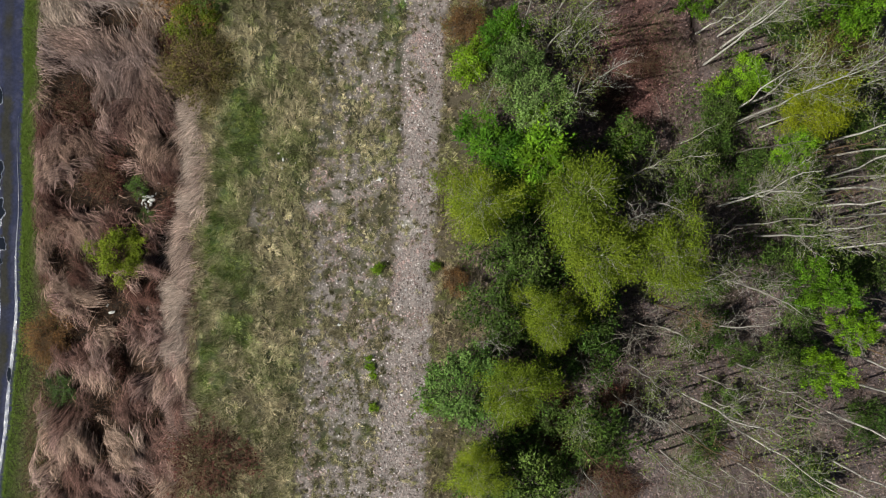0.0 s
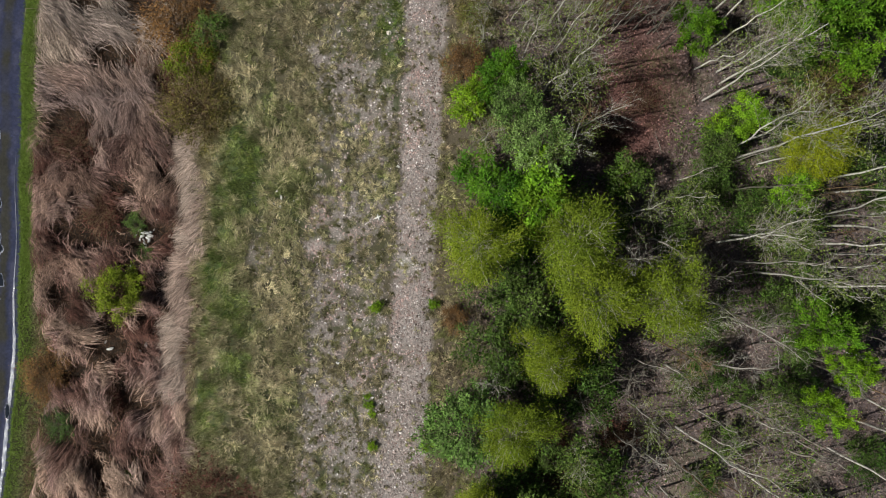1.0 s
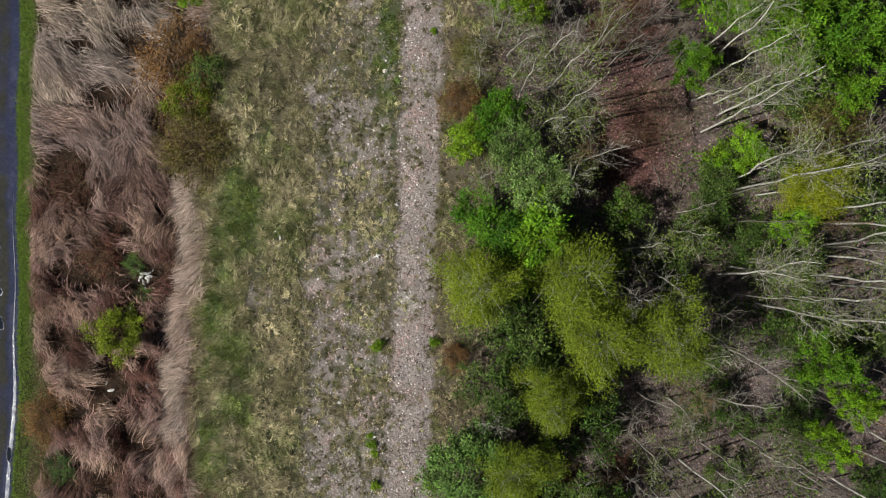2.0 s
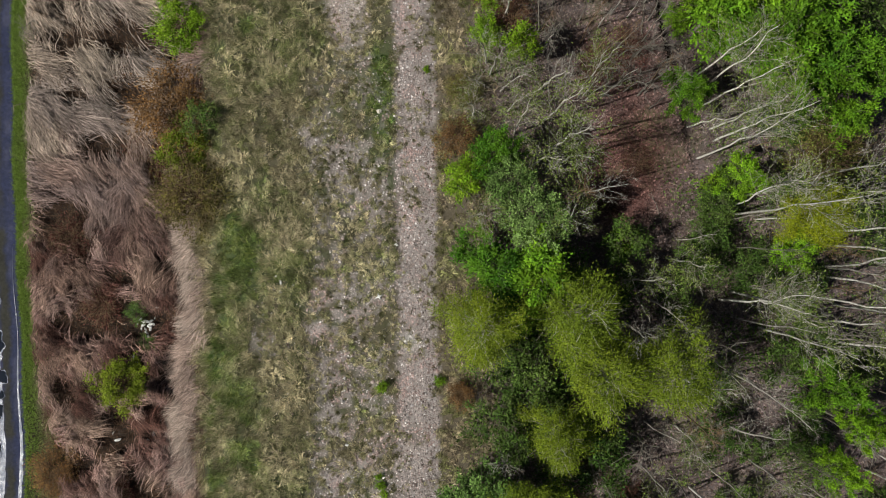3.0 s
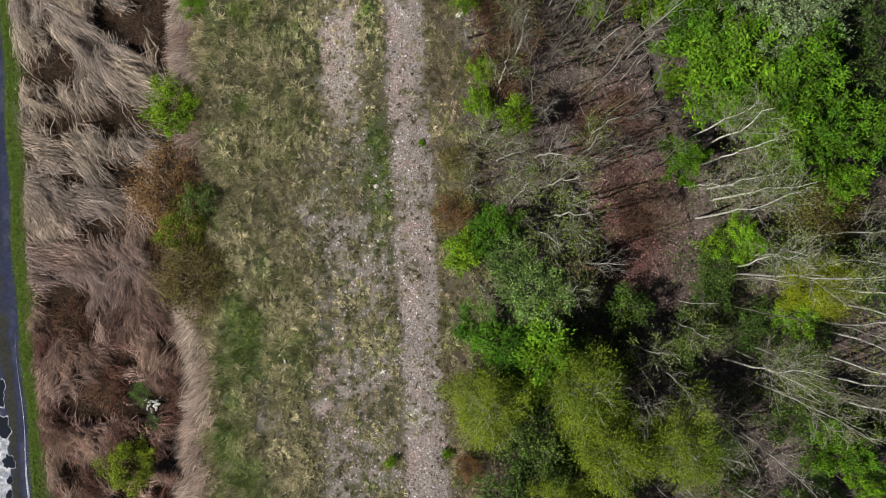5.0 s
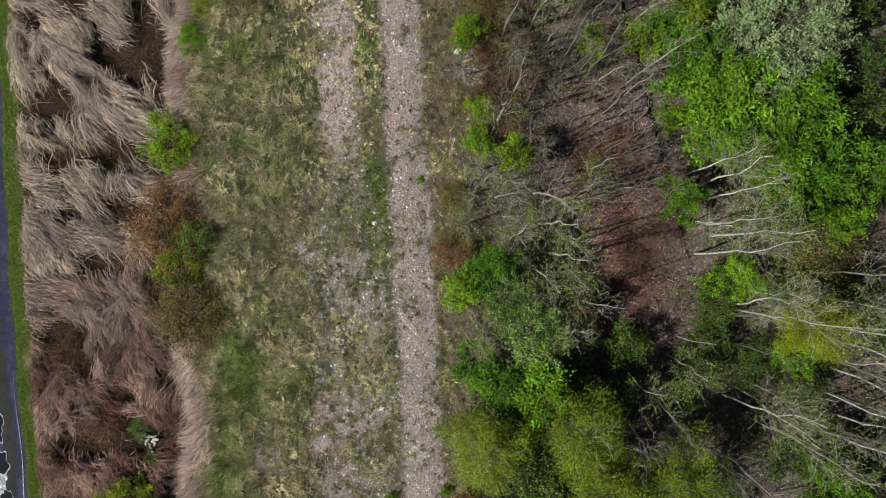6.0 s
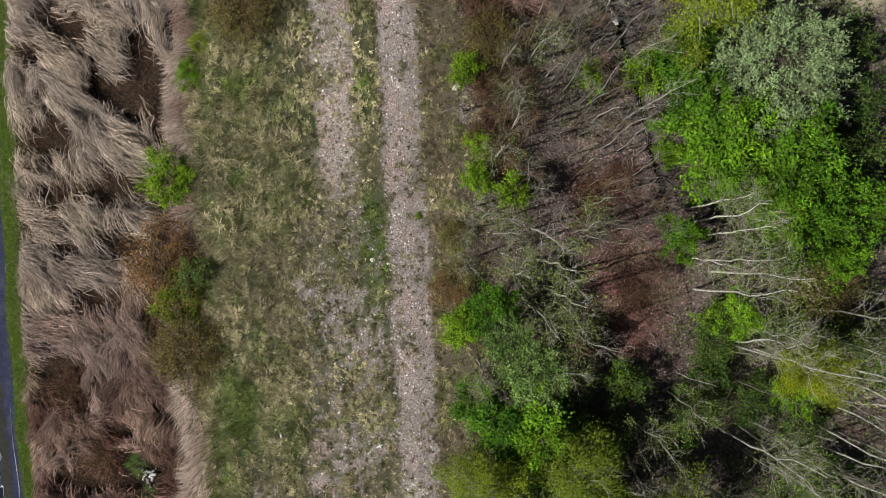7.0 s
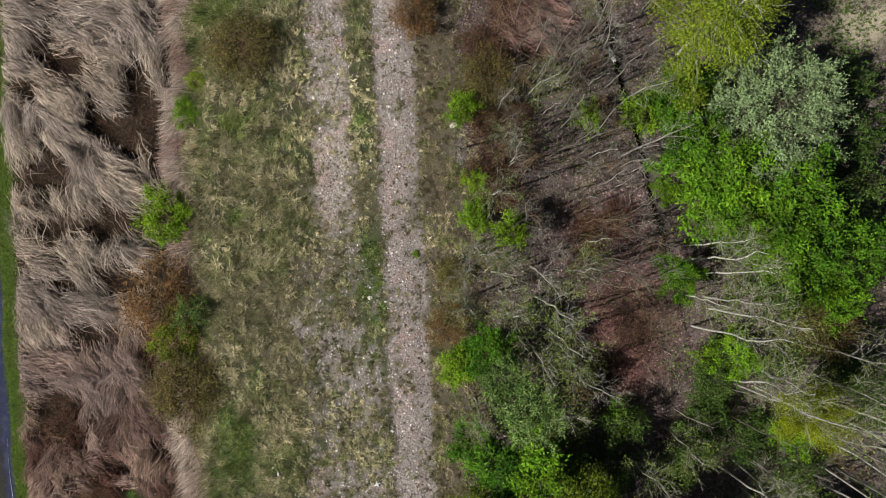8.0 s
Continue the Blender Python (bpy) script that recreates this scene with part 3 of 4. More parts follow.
def make_reeds():
    """Reeds in locks: each lock is a bundle of blades that leans one way and draws together at its tip."""
    rng = np.random.default_rng(4)
    x, y = scatter(rng, 4600, -25.0, -14.9, -17, 35)
    gap = reed_gap(x, y)
    dens = ss(0.40, 0.52, 0.6 * fnoise(x, y, 1.9, 83) + 0.4 * vnoise(x, y, 0.8, 84)) * (1 - ss(17, 20, y) * (1 - ss(0.35, 0.9, np.abs(x - ditch_x(y))))) * (x > road_edge(y) + 1.1 + 1.3 * ss(0, -6, y)) * (1 - gap)
    brink = ditch_x(y) + 0.2 + 1.5 * ss(-5, -8, y) + 0.8 * (fnoise(x, y, 1.2, 90) - 0.5)
    keep = (rng.random(len(x)) < 0.01 + 0.95 * dens) & (x < brink)
    x, y = np.concatenate([x[keep], rng.normal(5.9, 0.8, 44)]), np.concatenate([y[keep], rng.normal(29.8, 0.8, 44)])
    n, per = len(x), 50
    near = 1 - ss(4, 12, y)
    a0 = reed_way(x, y) + rng.normal(0, 0.17, n) + near * rng.normal(0, 0.3, n)
    pale, pink, grey, dark = np.array([0.62, 0.51, 0.41]), np.array([0.42, 0.268, 0.232]), np.array([0.45, 0.375, 0.355]), np.array([0.16, 0.078, 0.06])
    m = fnoise(x, y, 3.0, 85)
    c = blend(blend(np.broadcast_to(pink, (n, 3)), pale, np.clip(ss(9, 17, y) * 0.85 + 0.35 * ss(0.5, 0.7, m), 0, 1)), grey, 0.5 * (1 - 0.6 * near) * ss(0.45, 0.6, fnoise(x, y, 2.0, 87)))
    c = blend(c, pale * np.array([1.0, 0.86, 0.8]), 0.7 * near * ss(0.5, 0.64, fnoise(x, y, 1.7, 88)))
    c = blend(c, dark, np.clip(0.75 * np.exp(-((y - 3.0) / 5.5) ** 2) * ss(0.4, 0.58, m) + 0.8 * near * ss(0.5, 0.38, fnoise(x, y, 1.7, 88)), 0, 1))
    c = c * (0.45 + 0.75 * fnoise(x, y, 1.1, 89)[:, None]) * rng.uniform(0.6, 1.12, (n, 1)) * (0.84 + 0.16 * ss(19, 24, y) + 0.24 * near)[:, None]
    c = np.where(x[:, None] > 0, np.array([[0.36, 0.225, 0.19]]) * rng.uniform(0.6, 1.2, (n, 1)), c)
    L0, h0, wide = rng.uniform(1.1, 2.3, n) * (1 - 0.3 * near), rng.uniform(0.25, 1.1, n), rng.uniform(0.14, 0.42, n)
    R = lambda q: np.repeat(q, per)
    u, w = rng.uniform(-0.5, 0.25, n * per) * R(L0), rng.normal(0, 1, n * per) * R(wide)
    bx, by = R(x) + u * np.cos(R(a0)) - w * np.sin(R(a0)), R(y) + u * np.sin(R(a0)) + w * np.cos(R(a0))
    L = R(L0) * rng.uniform(0.45, 1.0, n * per)
    stray = rng.random(n * per) < 0.12
    a = R(a0) - 0.45 * w / L + np.where(stray, rng.normal(0, 0.55, n * per), rng.normal(0, 0.13, n * per)) + 1.2 * (vnoise(bx, by, 0.9, 86) - 0.5)
    z = ground_z(bx, by) + rng.uniform(0.0, 0.12, n * per) + 0.25 * R(h0)
    edge = road_edge(by) + 0.85 + 0.9 * ss(0, -6, by)
    a = np.where(bx + np.cos(a) * L < edge + 0.1 * rng.normal(size=n * per), np.pi - a, a)
    bx = np.maximum(bx, edge + 0.15 * rng.random(n * per))
    mx, my = bx + 0.5 * L * np.cos(a), by + 0.5 * L * np.sin(a)
    tx, ty = bx + 0.9 * L * np.cos(a), by + 0.9 * L * np.sin(a)
    clear = rng.random(n * per) > 0.97 * np.maximum(reed_gap(mx, my), 0.8 * reed_gap(tx, ty))
    clear &= (tx < ditch_x(ty) + 0.9 + 1.5 * ss(-5, -8, ty) + 0.3 * rng.normal(size=n * per)) | (bx > 0)
    for qx, qy, qr in ((-18.4, 2.1, 1.0), (-19.2, -0.7, 1.3), (-20.0, -4.6, 0.6), (-18.0, -4.3, 0.5), (-19.0, 0.4, 0.5)):
        clear &= (mx - qx) ** 2 + (my - qy) ** 2 > (qr * rng.uniform(0.6, 1.2, n * per)) ** 2
    h = Heap()
    tone = rng.uniform(0.5, 1.3, (n * per, 1))
    blades(h, np.stack([bx, by, z], 1)[clear], np.stack([np.cos(a), np.sin(a)], 1)[clear], L[clear], (R(h0) * (1 - 0.5 * (w / R(wide) / 2.2) ** 2).clip(0.2) * rng.uniform(0.7, 1.1, n * per))[clear], rng.uniform(0.014, 0.036, n * per)[clear], (np.repeat(c, per, axis=0) * tone)[clear])
    tagged(new("reed_bed", h.mesh("reed_bed", MAT_REED)), "dry tan and pinkish reeds laid over in swaths in a wet ditch", "reeds", kind="stuff")


make_reeds()


def make_bank_straw():
    rng = np.random.default_rng(5)
    n = 48000
    y = rng.uniform(-16.5, 34.5, n)
    x = ditch_x(y) + 0.75 + rng.normal(0.7, 0.45, n) + 2.0 * (fnoise(0 * y, y, 2.0, 97) - 0.5) - 0.35 * ss(10, 25, y)
    keep = (x > ditch_x(y) - 0.3 + 0.6 * ss(15, 20, y)) & (rng.random(n) < 0.12 + 0.88 * np.maximum(ss(0.42, 0.58, fnoise(x, y, 1.9, 91)), 0.35 * band(y, -5.0, 7.5, 1.0)))
    x, y = x[keep], y[keep]
    n = len(x)
    a = np.pi + 0.6 + 4.0 * (fnoise(x, y, 1.6, 93) - 0.5) + rng.normal(0, 0.35, n)
    L = rng.uniform(0.4, 1.2, n)
    c = blend(np.broadcast_to(STRAW * np.array([1.02, 0.93, 1.1]), (n, 3)), np.array([0.25, 0.16, 0.135]), np.clip(ss(0.4, 0.7, fnoise(x, y, 1.1, 95) + 0.12 * ss(-3, -8, y)) + 0.4 * rng.random(n) - 0.1, 0, 1))
    c = blend(c, STRAW * np.array([1.3, 1.18, 1.36]), 0.65 * band(y, -5.0, 7.5, 1.5) * (0.4 + 0.7 * rng.random(n)))
    h = Heap()
    blades(h, np.stack([x, y, ground_z(x, y)], 1), np.stack([np.cos(a), np.sin(a)], 1), L, L * rng.uniform(0.15, 0.45, n), rng.uniform(0.014, 0.034, n), c * rng.uniform(0.55, 1.3, (n, 1)) * ((0.5 + 0.95 * fnoise(x, y, 0.7, 98)) * (1 - 0.2 * ss(-4, -7, y)))[:, None])
    tagged(new("bank_straw", h.mesh("bank_straw", MAT_REED)), "pale combed-over straw on the slope above the ditch", "dry grass", kind="stuff")


make_bank_straw()


def make_dead_herbs():
    """Dark brown dead stalks below and between the reeds, and on the wood's edge."""
    rng = np.random.default_rng(6)
    x, y = scatter(rng, 80000, -25, -14.5)
    x2, y2 = scatter(rng, 60000, 0.6, 27)
    keep2 = rng.random(len(x2)) < 0.25 + 0.75 * ss(0.4, 0.65, fnoise(x2, y2, 2.0, 101))
    x, y = np.concatenate([x, x2[keep2]]), np.concatenate([y, y2[keep2]])
    keep = (x > road_edge(y) + 1.0) & off_trench(x, y, 0.38) & (np.exp(-((x - 25.5) ** 2 / 5 + (y - 29) ** 2 / 3)) < 0.4)
    x, y = x[keep], y[keep]
    n = len(x)
    a, L = rng.uniform(0, 6.28, n), rng.uniform(0.12, 0.5, n)
    c = blend(np.broadcast_to(np.array([0.06, 0.03, 0.018]), (n, 3)), np.array([0.25, 0.16, 0.10]), rng.random(n) ** 2.2)
    wood = blend(blend(np.broadcast_to(np.array([0.20, 0.155, 0.12]), (n, 3)), np.array([0.09, 0.07, 0.055]), rng.random(n)), RED * 1.3, 0.8 * red_mask(x, y))
    # Stalks in the reed gaps are darkened in place of shade.
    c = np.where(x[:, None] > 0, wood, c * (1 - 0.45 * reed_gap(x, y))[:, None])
    h = Heap()
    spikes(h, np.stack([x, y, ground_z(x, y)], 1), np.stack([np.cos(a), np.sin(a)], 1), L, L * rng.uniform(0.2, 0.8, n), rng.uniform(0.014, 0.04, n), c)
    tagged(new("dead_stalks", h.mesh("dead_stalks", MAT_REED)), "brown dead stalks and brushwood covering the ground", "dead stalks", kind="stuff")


make_dead_herbs()


def make_brushwood():
    """A tangle of thin bare twigs, knee-high, over the wood floor."""
    rng = np.random.default_rng(9)
    x, y = scatter(rng, 62000, 1.2, 28)
    k = 0.12 + 0.88 * ss(0.42, 0.62, fnoise(x, y, 2.2, 121))
    k = k * (1 - 0.1 * np.exp(-((x - 11.5) ** 2 / 6 + (y - 10.5) ** 2 / 14)))
    keep = (rng.random(len(x)) < k * (0.5 + 0.5 * ss(2, 6, x))) & off_trench(x, y, 0.55)
    x, y = x[keep], y[keep]
    n = len(x)
    a = 6.28 * vnoise(x, y, 1.5, 123) + rng.normal(0, 0.9, n)
    L = rng.uniform(0.3, 1.1, n)
    c = blend(blend(np.broadcast_to(np.array([0.165, 0.135, 0.13]), (n, 3)), np.array([0.065, 0.047, 0.038]), rng.random(n)), np.array([0.30, 0.27, 0.22]), np.where(rng.random(n) < 0.12, 0.8, 0.0))
    c = blend(c, RED * rng.uniform(0.4, 2.2, (n, 1)), 0.65 * red_mask(x, y))
    h = Heap()
    blades(h, np.stack([x, y, ground_z(x, y)], 1), np.stack([np.cos(a), np.sin(a)], 1), L, rng.uniform(0.1, 0.8, n), rng.uniform(0.01, 0.026, n), c)
    tagged(new("brushwood", h.mesh("brushwood", MAT_REED)), "tangle of thin grey-brown twigs over the wood floor", "brushwood", kind="stuff")


make_brushwood()


def make_litter():
    rng = np.random.default_rng(7)
    x, y = scatter(rng, 110000, 1.5, 29)
    k = off_trench(x, y) & (np.exp(-((x - 25.5) ** 2 / 5 + (y - 29) ** 2 / 3)) < 0.4)
    x, y = x[k], y[k]
    at = np.stack([x, y, ground_z(x, y) + 0.02], 1)
    n = len(x)
    c = blend(blend(np.broadcast_to(np.array([0.285, 0.222, 0.211]), (n, 3)), np.array([0.12, 0.08, 0.064]), rng.random(n)), RED * rng.uniform(0.8, 2.6, (n, 1)), 0.8 * red_mask(x, y))
    h = Heap()
    leaves(h, at, 0.09, 0.15, rng, 1.6, np.repeat(c, 3, axis=0))
    tagged(new("leaf_litter", h.mesh("leaf_litter", MAT_LITTER)), "last year's brown leaves on the wood floor", "leaf litter", kind="stuff")


make_litter()


def make_undergrowth():
    """Low fresh green herbs in patches on the wood floor."""
    rng = np.random.default_rng(8)
    x, y = scatter(rng, 150000, 0.8, 29)
    k = ss(0.53, 0.68, fnoise(x, y, 3.4, 111)) * (0.25 + 0.75 * ss(11, 17, x)) + 0.7 * band(x, 0.9, 10, 1.0) * ss(9, 5, y) * ss(0.42, 0.6, fnoise(x, y, 2.2, 113)) + 0.02
    k = k + 0.5 * band(x, 12.5, 27, 1.0) * band(y, -2, 12, 2.0) * ss(0.42, 0.6, fnoise(x, y, 1.8, 115))
    keep = rng.random(len(x)) < 0.8 * k * (1 - red_mask(x, y))
    x, y = x[keep], y[keep]
    n = len(x)
    at = np.stack([x, y, ground_z(x, y) + rng.uniform(0.05, 0.5, n)], 1)
    c = blend(np.broadcast_to(np.array([0.06, 0.12, 0.025]), (n, 3)), np.array([0.13, 0.19, 0.04]), rng.random(n))
    h = Heap()
    leaves(h, at, 0.08, 0.15, rng, 0.8, np.repeat(c, 3, axis=0))
    tagged(new("undergrowth", h.mesh("undergrowth", MAT_GRASS)), "patches of low fresh green herbs in the wood", "undergrowth", kind="stuff")


make_undergrowth()


# ---- trees and shrubs ----
def plant(name, seed, H, R, low, clumps, per, leaf, clump_size, bark, leaf_mat, r0, stems=1, twigs=5, lobes=0.3, flat=0.9, lean=0.0, label="", category="tree", droop=0.0, split=False, even=1.0):
    """A tree or shrub at the origin: trunk(s), branches with twigs, and a crown of leaf clumps with gaps.
    low: where the crown begins, as a share of the height. No leaf_mat: a bare tree."""
    rng = np.random.default_rng(seed)
    root = new(name, None)
    trunks, limbs, crown = [], Heap(), Heap()
    for s in range(stems):
        h = Heap()
        w = rng.uniform(0, 6.28)
        out = (0.45 * R if stems > 1 else lean * H) * rng.uniform(0.6, 1.0)
        k = 9
        u = np.linspace(0, 1, k)
        wob = np.cumsum(rng.normal(0, 0.016 * H, (k, 2)), 0) * u[:, None]
        top = H * (0.97 if stems == 1 else rng.uniform(0.7, 0.9))
        pts = np.stack([out * u ** 1.3 * np.cos(w) + wob[:, 0], out * u ** 1.3 * np.sin(w) + wob[:, 1], u * top - 0.15 * (1 - u)], 1)
        tube(h, pts, r0 / stems ** 0.5 * (1 - u) ** 0.85 + 0.007, 6)
        trunks.append(pts)
        stem = part("trunk", h, bark, root, smooth=True)
    lob = rng.uniform(0, 6.28, 5)
    for c in range(clumps):
        if split:
            limbs = Heap()
        pts = trunks[c % stems]
        az = c * 2.39996 + rng.normal(0, 0.35)
        zz = 1 - (c + 0.5) / clumps * 1.25
        shape = 1 + lobes * (0.5 * np.sin(3 * az + lob[0]) + 0.4 * np.sin(5 * az + lob[1] + 3 * zz) + 0.3 * np.sin(2 * az + lob[2]))
        rad = R * shape * rng.uniform(0.55, 1.0) * math.sqrt(max(0.05, 1 - zz * zz * 0.85))
        zc = H * (low + (1 - low) * (0.42 + 0.52 * zz * flat)) + rng.normal(0, 0.04 * H)
        mid = np.array([np.interp(zc, pts[:, 2], pts[:, 0]), np.interp(zc, pts[:, 2], pts[:, 1])]) * (1.0 if stems == 1 else 0.5)
        end = np.array([mid[0] + rad * math.cos(az), mid[1] + rad * math.sin(az), zc])
        zs = max(0.12 * H, min(zc - rad * (rng.uniform(1.1, 2.2) if split else rng.uniform(0.5, 1.0)), 0.94 * H))
        start = np.array([np.interp(zs, pts[:, 2], pts[:, 0]), np.interp(zs, pts[:, 2], pts[:, 1]), zs])
        bend = start * 0.45 + end * 0.55 + np.array([0, 0, 0.08 * rad]) + rng.normal(0, 0.06 * rad + 0.02, 3)
        br = max(0.005, r0 * 0.28 * (1 - zs / H) + 0.003) if split else max(0.009, r0 * 0.34 * (1 - zs / H) + 0.006)
        tube(limbs, [start, start * 0.75 + bend * 0.25 + rng.normal(0, 0.03, 3), bend, end], [br, br * 0.75, br * 0.5, 0.005], 3)
        way = end - start
        way = way / (np.linalg.norm(way) + 1e-6)
        for t in range(twigs):
            p = bend + (end - bend) * rng.uniform(0, 1) if t % 2 else start + (bend - start) * rng.uniform(0.4, 1)
            d = way * 0.8 + rng.normal(0, 0.55, 3) + np.array([0, 0, 0.3])
            q = p + d * rng.uniform(0.25, 0.6) * (0.35 * R + 0.15)
            q2 = q + (d + rng.normal(0, 0.5, 3) - np.array([0, 0, droop])) * 0.22 * (0.35 * R + 0.15)
            if split:
                tube(limbs, [p, q, q2], [br * 0.35 + 0.002, 0.005, 0.003], 3)
            else:
                tube(limbs, [p, q2], [br * 0.4 + 0.003, 0.005], 3)
            if t % 3 == 0 and split:
                for _ in range(2):
                    q3 = q + (d + rng.normal(0, 0.7, 3)) * 0.3 * (0.35 * R + 0.15)
                    tube(limbs, [q, q3], [0.006, 0.004], 3)
        if split:
            part("limb", limbs, MAT_LIMB if bark is MAT_BIRCH else bark, stem)
        if leaf_mat:
            m = int(per * rng.uniform(0.5, 1.4))
            at = end + rng.normal(0, 1, (m, 3)) * clump_size * np.array([1, 1, 0.5]) * rng.uniform(0.7, 1.3) + way * rng.normal(0, 0.8 * clump_size, (m, 1))
            spray = way * np.array([1, 1, 0.3]) - np.array([0, 0, 0.25])
            own = 1 + even * rng.uniform(-0.4, 0.3)
            leaves(crown, at, leaf[0], leaf[1], rng, way=at - end + 0.5 * clump_size * spray, c=(own, own, own))
            # Leaves further back along the branch are tinted darker, as inner-crown shade.
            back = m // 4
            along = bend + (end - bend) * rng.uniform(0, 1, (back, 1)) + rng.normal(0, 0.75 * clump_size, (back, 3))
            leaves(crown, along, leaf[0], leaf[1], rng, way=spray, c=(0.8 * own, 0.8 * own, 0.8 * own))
    if not split:
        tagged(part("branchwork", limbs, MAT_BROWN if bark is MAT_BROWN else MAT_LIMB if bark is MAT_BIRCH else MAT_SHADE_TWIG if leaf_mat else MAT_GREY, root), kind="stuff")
    if leaf_mat:
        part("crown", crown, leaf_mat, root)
    return tagged(root, label, category)


def ground_at(x, y):
    return float(ground_z(np.array([x]), np.array([y]))[0])


def place(protos, spots, group, H, R, seed, tall=1.0, wide=1.0):
    """Copies the prototypes to the spots (x, y, height, radius); each prototype itself takes the first spot of its kind."""
    rng = random.Random(seed)
    later = []
    for k, (x, y, h, r) in enumerate(spots):
        h = h * tall
        proto = protos[k % len(protos)]
        m = pose(x, y, ground_at(x, y) - 0.04, 0, 0, rng.uniform(0, 360)) @ Matrix.Diagonal((wide * r / R, wide * r / R, h / H, 1))
        if k < len(protos):
            later.append((proto, m))
        else:
            tagged(copy_thing(proto, m), group=group)
    for proto, m in later:
        proto.matrix_basis = m
        tagged(proto, group=group)


YELLOW = [
    (1.3, 2.9, 8.0, 1.9), (6.3, 3.1, 10.0, 2.3), (7.4, 0.8, 10.8, 2.1), (10.5, 0.6, 11.0, 2.0), (5.2, -3.1, 9.0, 1.6), (3.9, -7.0, 8.0, 1.8),
    (2.0, -11.6, 6.0, 1.4), (14.3, 27.6, 11.0, 3.0),
]
GREEN = [
    (2.3, 11.4, 6.0, 1.25), (1.8, 5.7, 5.4, 1.9), (4.5, 5.2, 7.6, 2.1), (18.1, 6.3, 8.0, 1.0), (15.8, 10.6, 5.6, 1.1),
    (19.9, -0.9, 8.0, 1.3), (20.0, -5.2, 7.6, 1.0), (14.3, 19.3, 9.0, 2.2), (16.7, 16.9, 9.6, 2.2), (18.6, 15.9, 9.6, 1.8), (20.8, 13.4, 8.0, 1.3),
    (12.7, 15.0, 6.4, 1.1), (15.4, 20.6, 8.6, 2.0), (18.8, 18.5, 9.6, 2.0), (13.6, 21.9, 8.2, 1.8), (13.3, 24.2, 7.0, 1.6), (21.3, 16.4, 8.4, 1.7),
    (21.4, -3.0, 8.0, 0.95),
]
SILVER = [(4.2, 8.3, 7.2, 1.9), (3.0, 10.2, 6.4, 1.4), (1.1, -7.0, 5.8, 2.3)]
DARK = [(-14.2, 14.1, 2.2, 1.1), (-22.8, -9.3, 0.9, 0.9), (-18.9, 3.0, 0.8, 0.7), (-18.0, 1.1, 0.8, 0.6), (2.4, -2.8, 3.6, 1.7), (2.5, 1.3, 3.8, 1.7), (21.0, 23.3, 4.0, 1.6), (21.6, 20.2, 4.2, 1.5), (8.1, -3.1, 5.4, 1.5), (8.2, -5.4, 5.4, 1.5), (8.9, -9.6, 5.4, 1.8), (4.4, -0.8, 4.2, 1.6), (9.6, 7.0, 3.8, 1.3), (4.6, -12.1, 5.4, 1.9), (13.2, 5.4, 4.0, 1.3), (6.2, 5.0, 4.5, 1.5), (22.9, 25.0, 4.0, 1.5), (23.4, 22.2, 3.5, 1.5), (23.2, 19.4, 4.2, 1.5), (22.6, 17.0, 4.0, 1.4), (14.6, 6.6, 2.8, 1.2), (16.6, 5.2, 3.0, 1.3), (18.9, 9.8, 3.2, 1.2), (19.6, 4.4, 3.2, 1.3), (12.6, 3.4, 2.6, 1.1), (21.6, 8.8, 3.2, 1.2)]
SMALL = [
    (1.0, 10.9, 3.0, 0.9),     (1.6, 24.7, 2.0, 0.9), (3.9, 17.8, 3.8, 1.0), (2.0, 18.7, 1.7, 0.9), (11.7, 24.0, 4.2, 1.3), (8.7, 24.0, 2.6, 0.9), (2.1, 20.7, 1.3, 0.7),
    (13.0, 19.7, 1.3, 0.8), (15.0, 18.9, 4.0, 1.2), (15.2, 10.1, 2.2, 1.0), (0.5, 10.3, 1.8, 1.0), (-0.8, -0.8, 0.6, 0.3),
    (-0.7, -8.7, 0.7, 0.5), (-4.05, -1.1, 0.6, 0.33), (-3.9, -9.0, 0.4, 0.28), (-4.2, -6.7, 0.35, 0.28), (-4.0, -7.2, 0.3, 0.22), (-4.3, -6.2, 0.3, 0.2), (9.6, 6.8, 2.5, 0.9), (-1.4, 16.8, 0.3, 0.2),
]
BROWN = [(0.2, 12.8, 1.8, 1.2), (20.3, 11.9, 5.0, 1.9), (-0.9, 30.1, 1.7, 1.4), (3.2, 26.3, 2.2, 1.7), (0.4, -1.6, 1.1, 0.8), (0.6, 15.6, 1.2, 1.0)]
LEFT_GREEN = [(-15.7, 19.6, 2.6, 1.6), (-15.4, 12.6, 2.3, 1.45), (-13.9, 25.5, 0.9, 0.85), (-13.3, 27.2, 0.5, 0.6), (-14.2, 25.9, 0.5, 0.4), (-19.4, -1.1, 2.1, 1.5), (-18.6, -12.0, 0.6, 0.35)]
LEFT_BROWN = [(-16.0, 14.9, 3.0, 2.4), (-14.7, 9.9, 2.4, 2.3), (-23.8, -6.3, 1.1, 1.5), (-10.6, 28.8, 1.6, 2.0)]
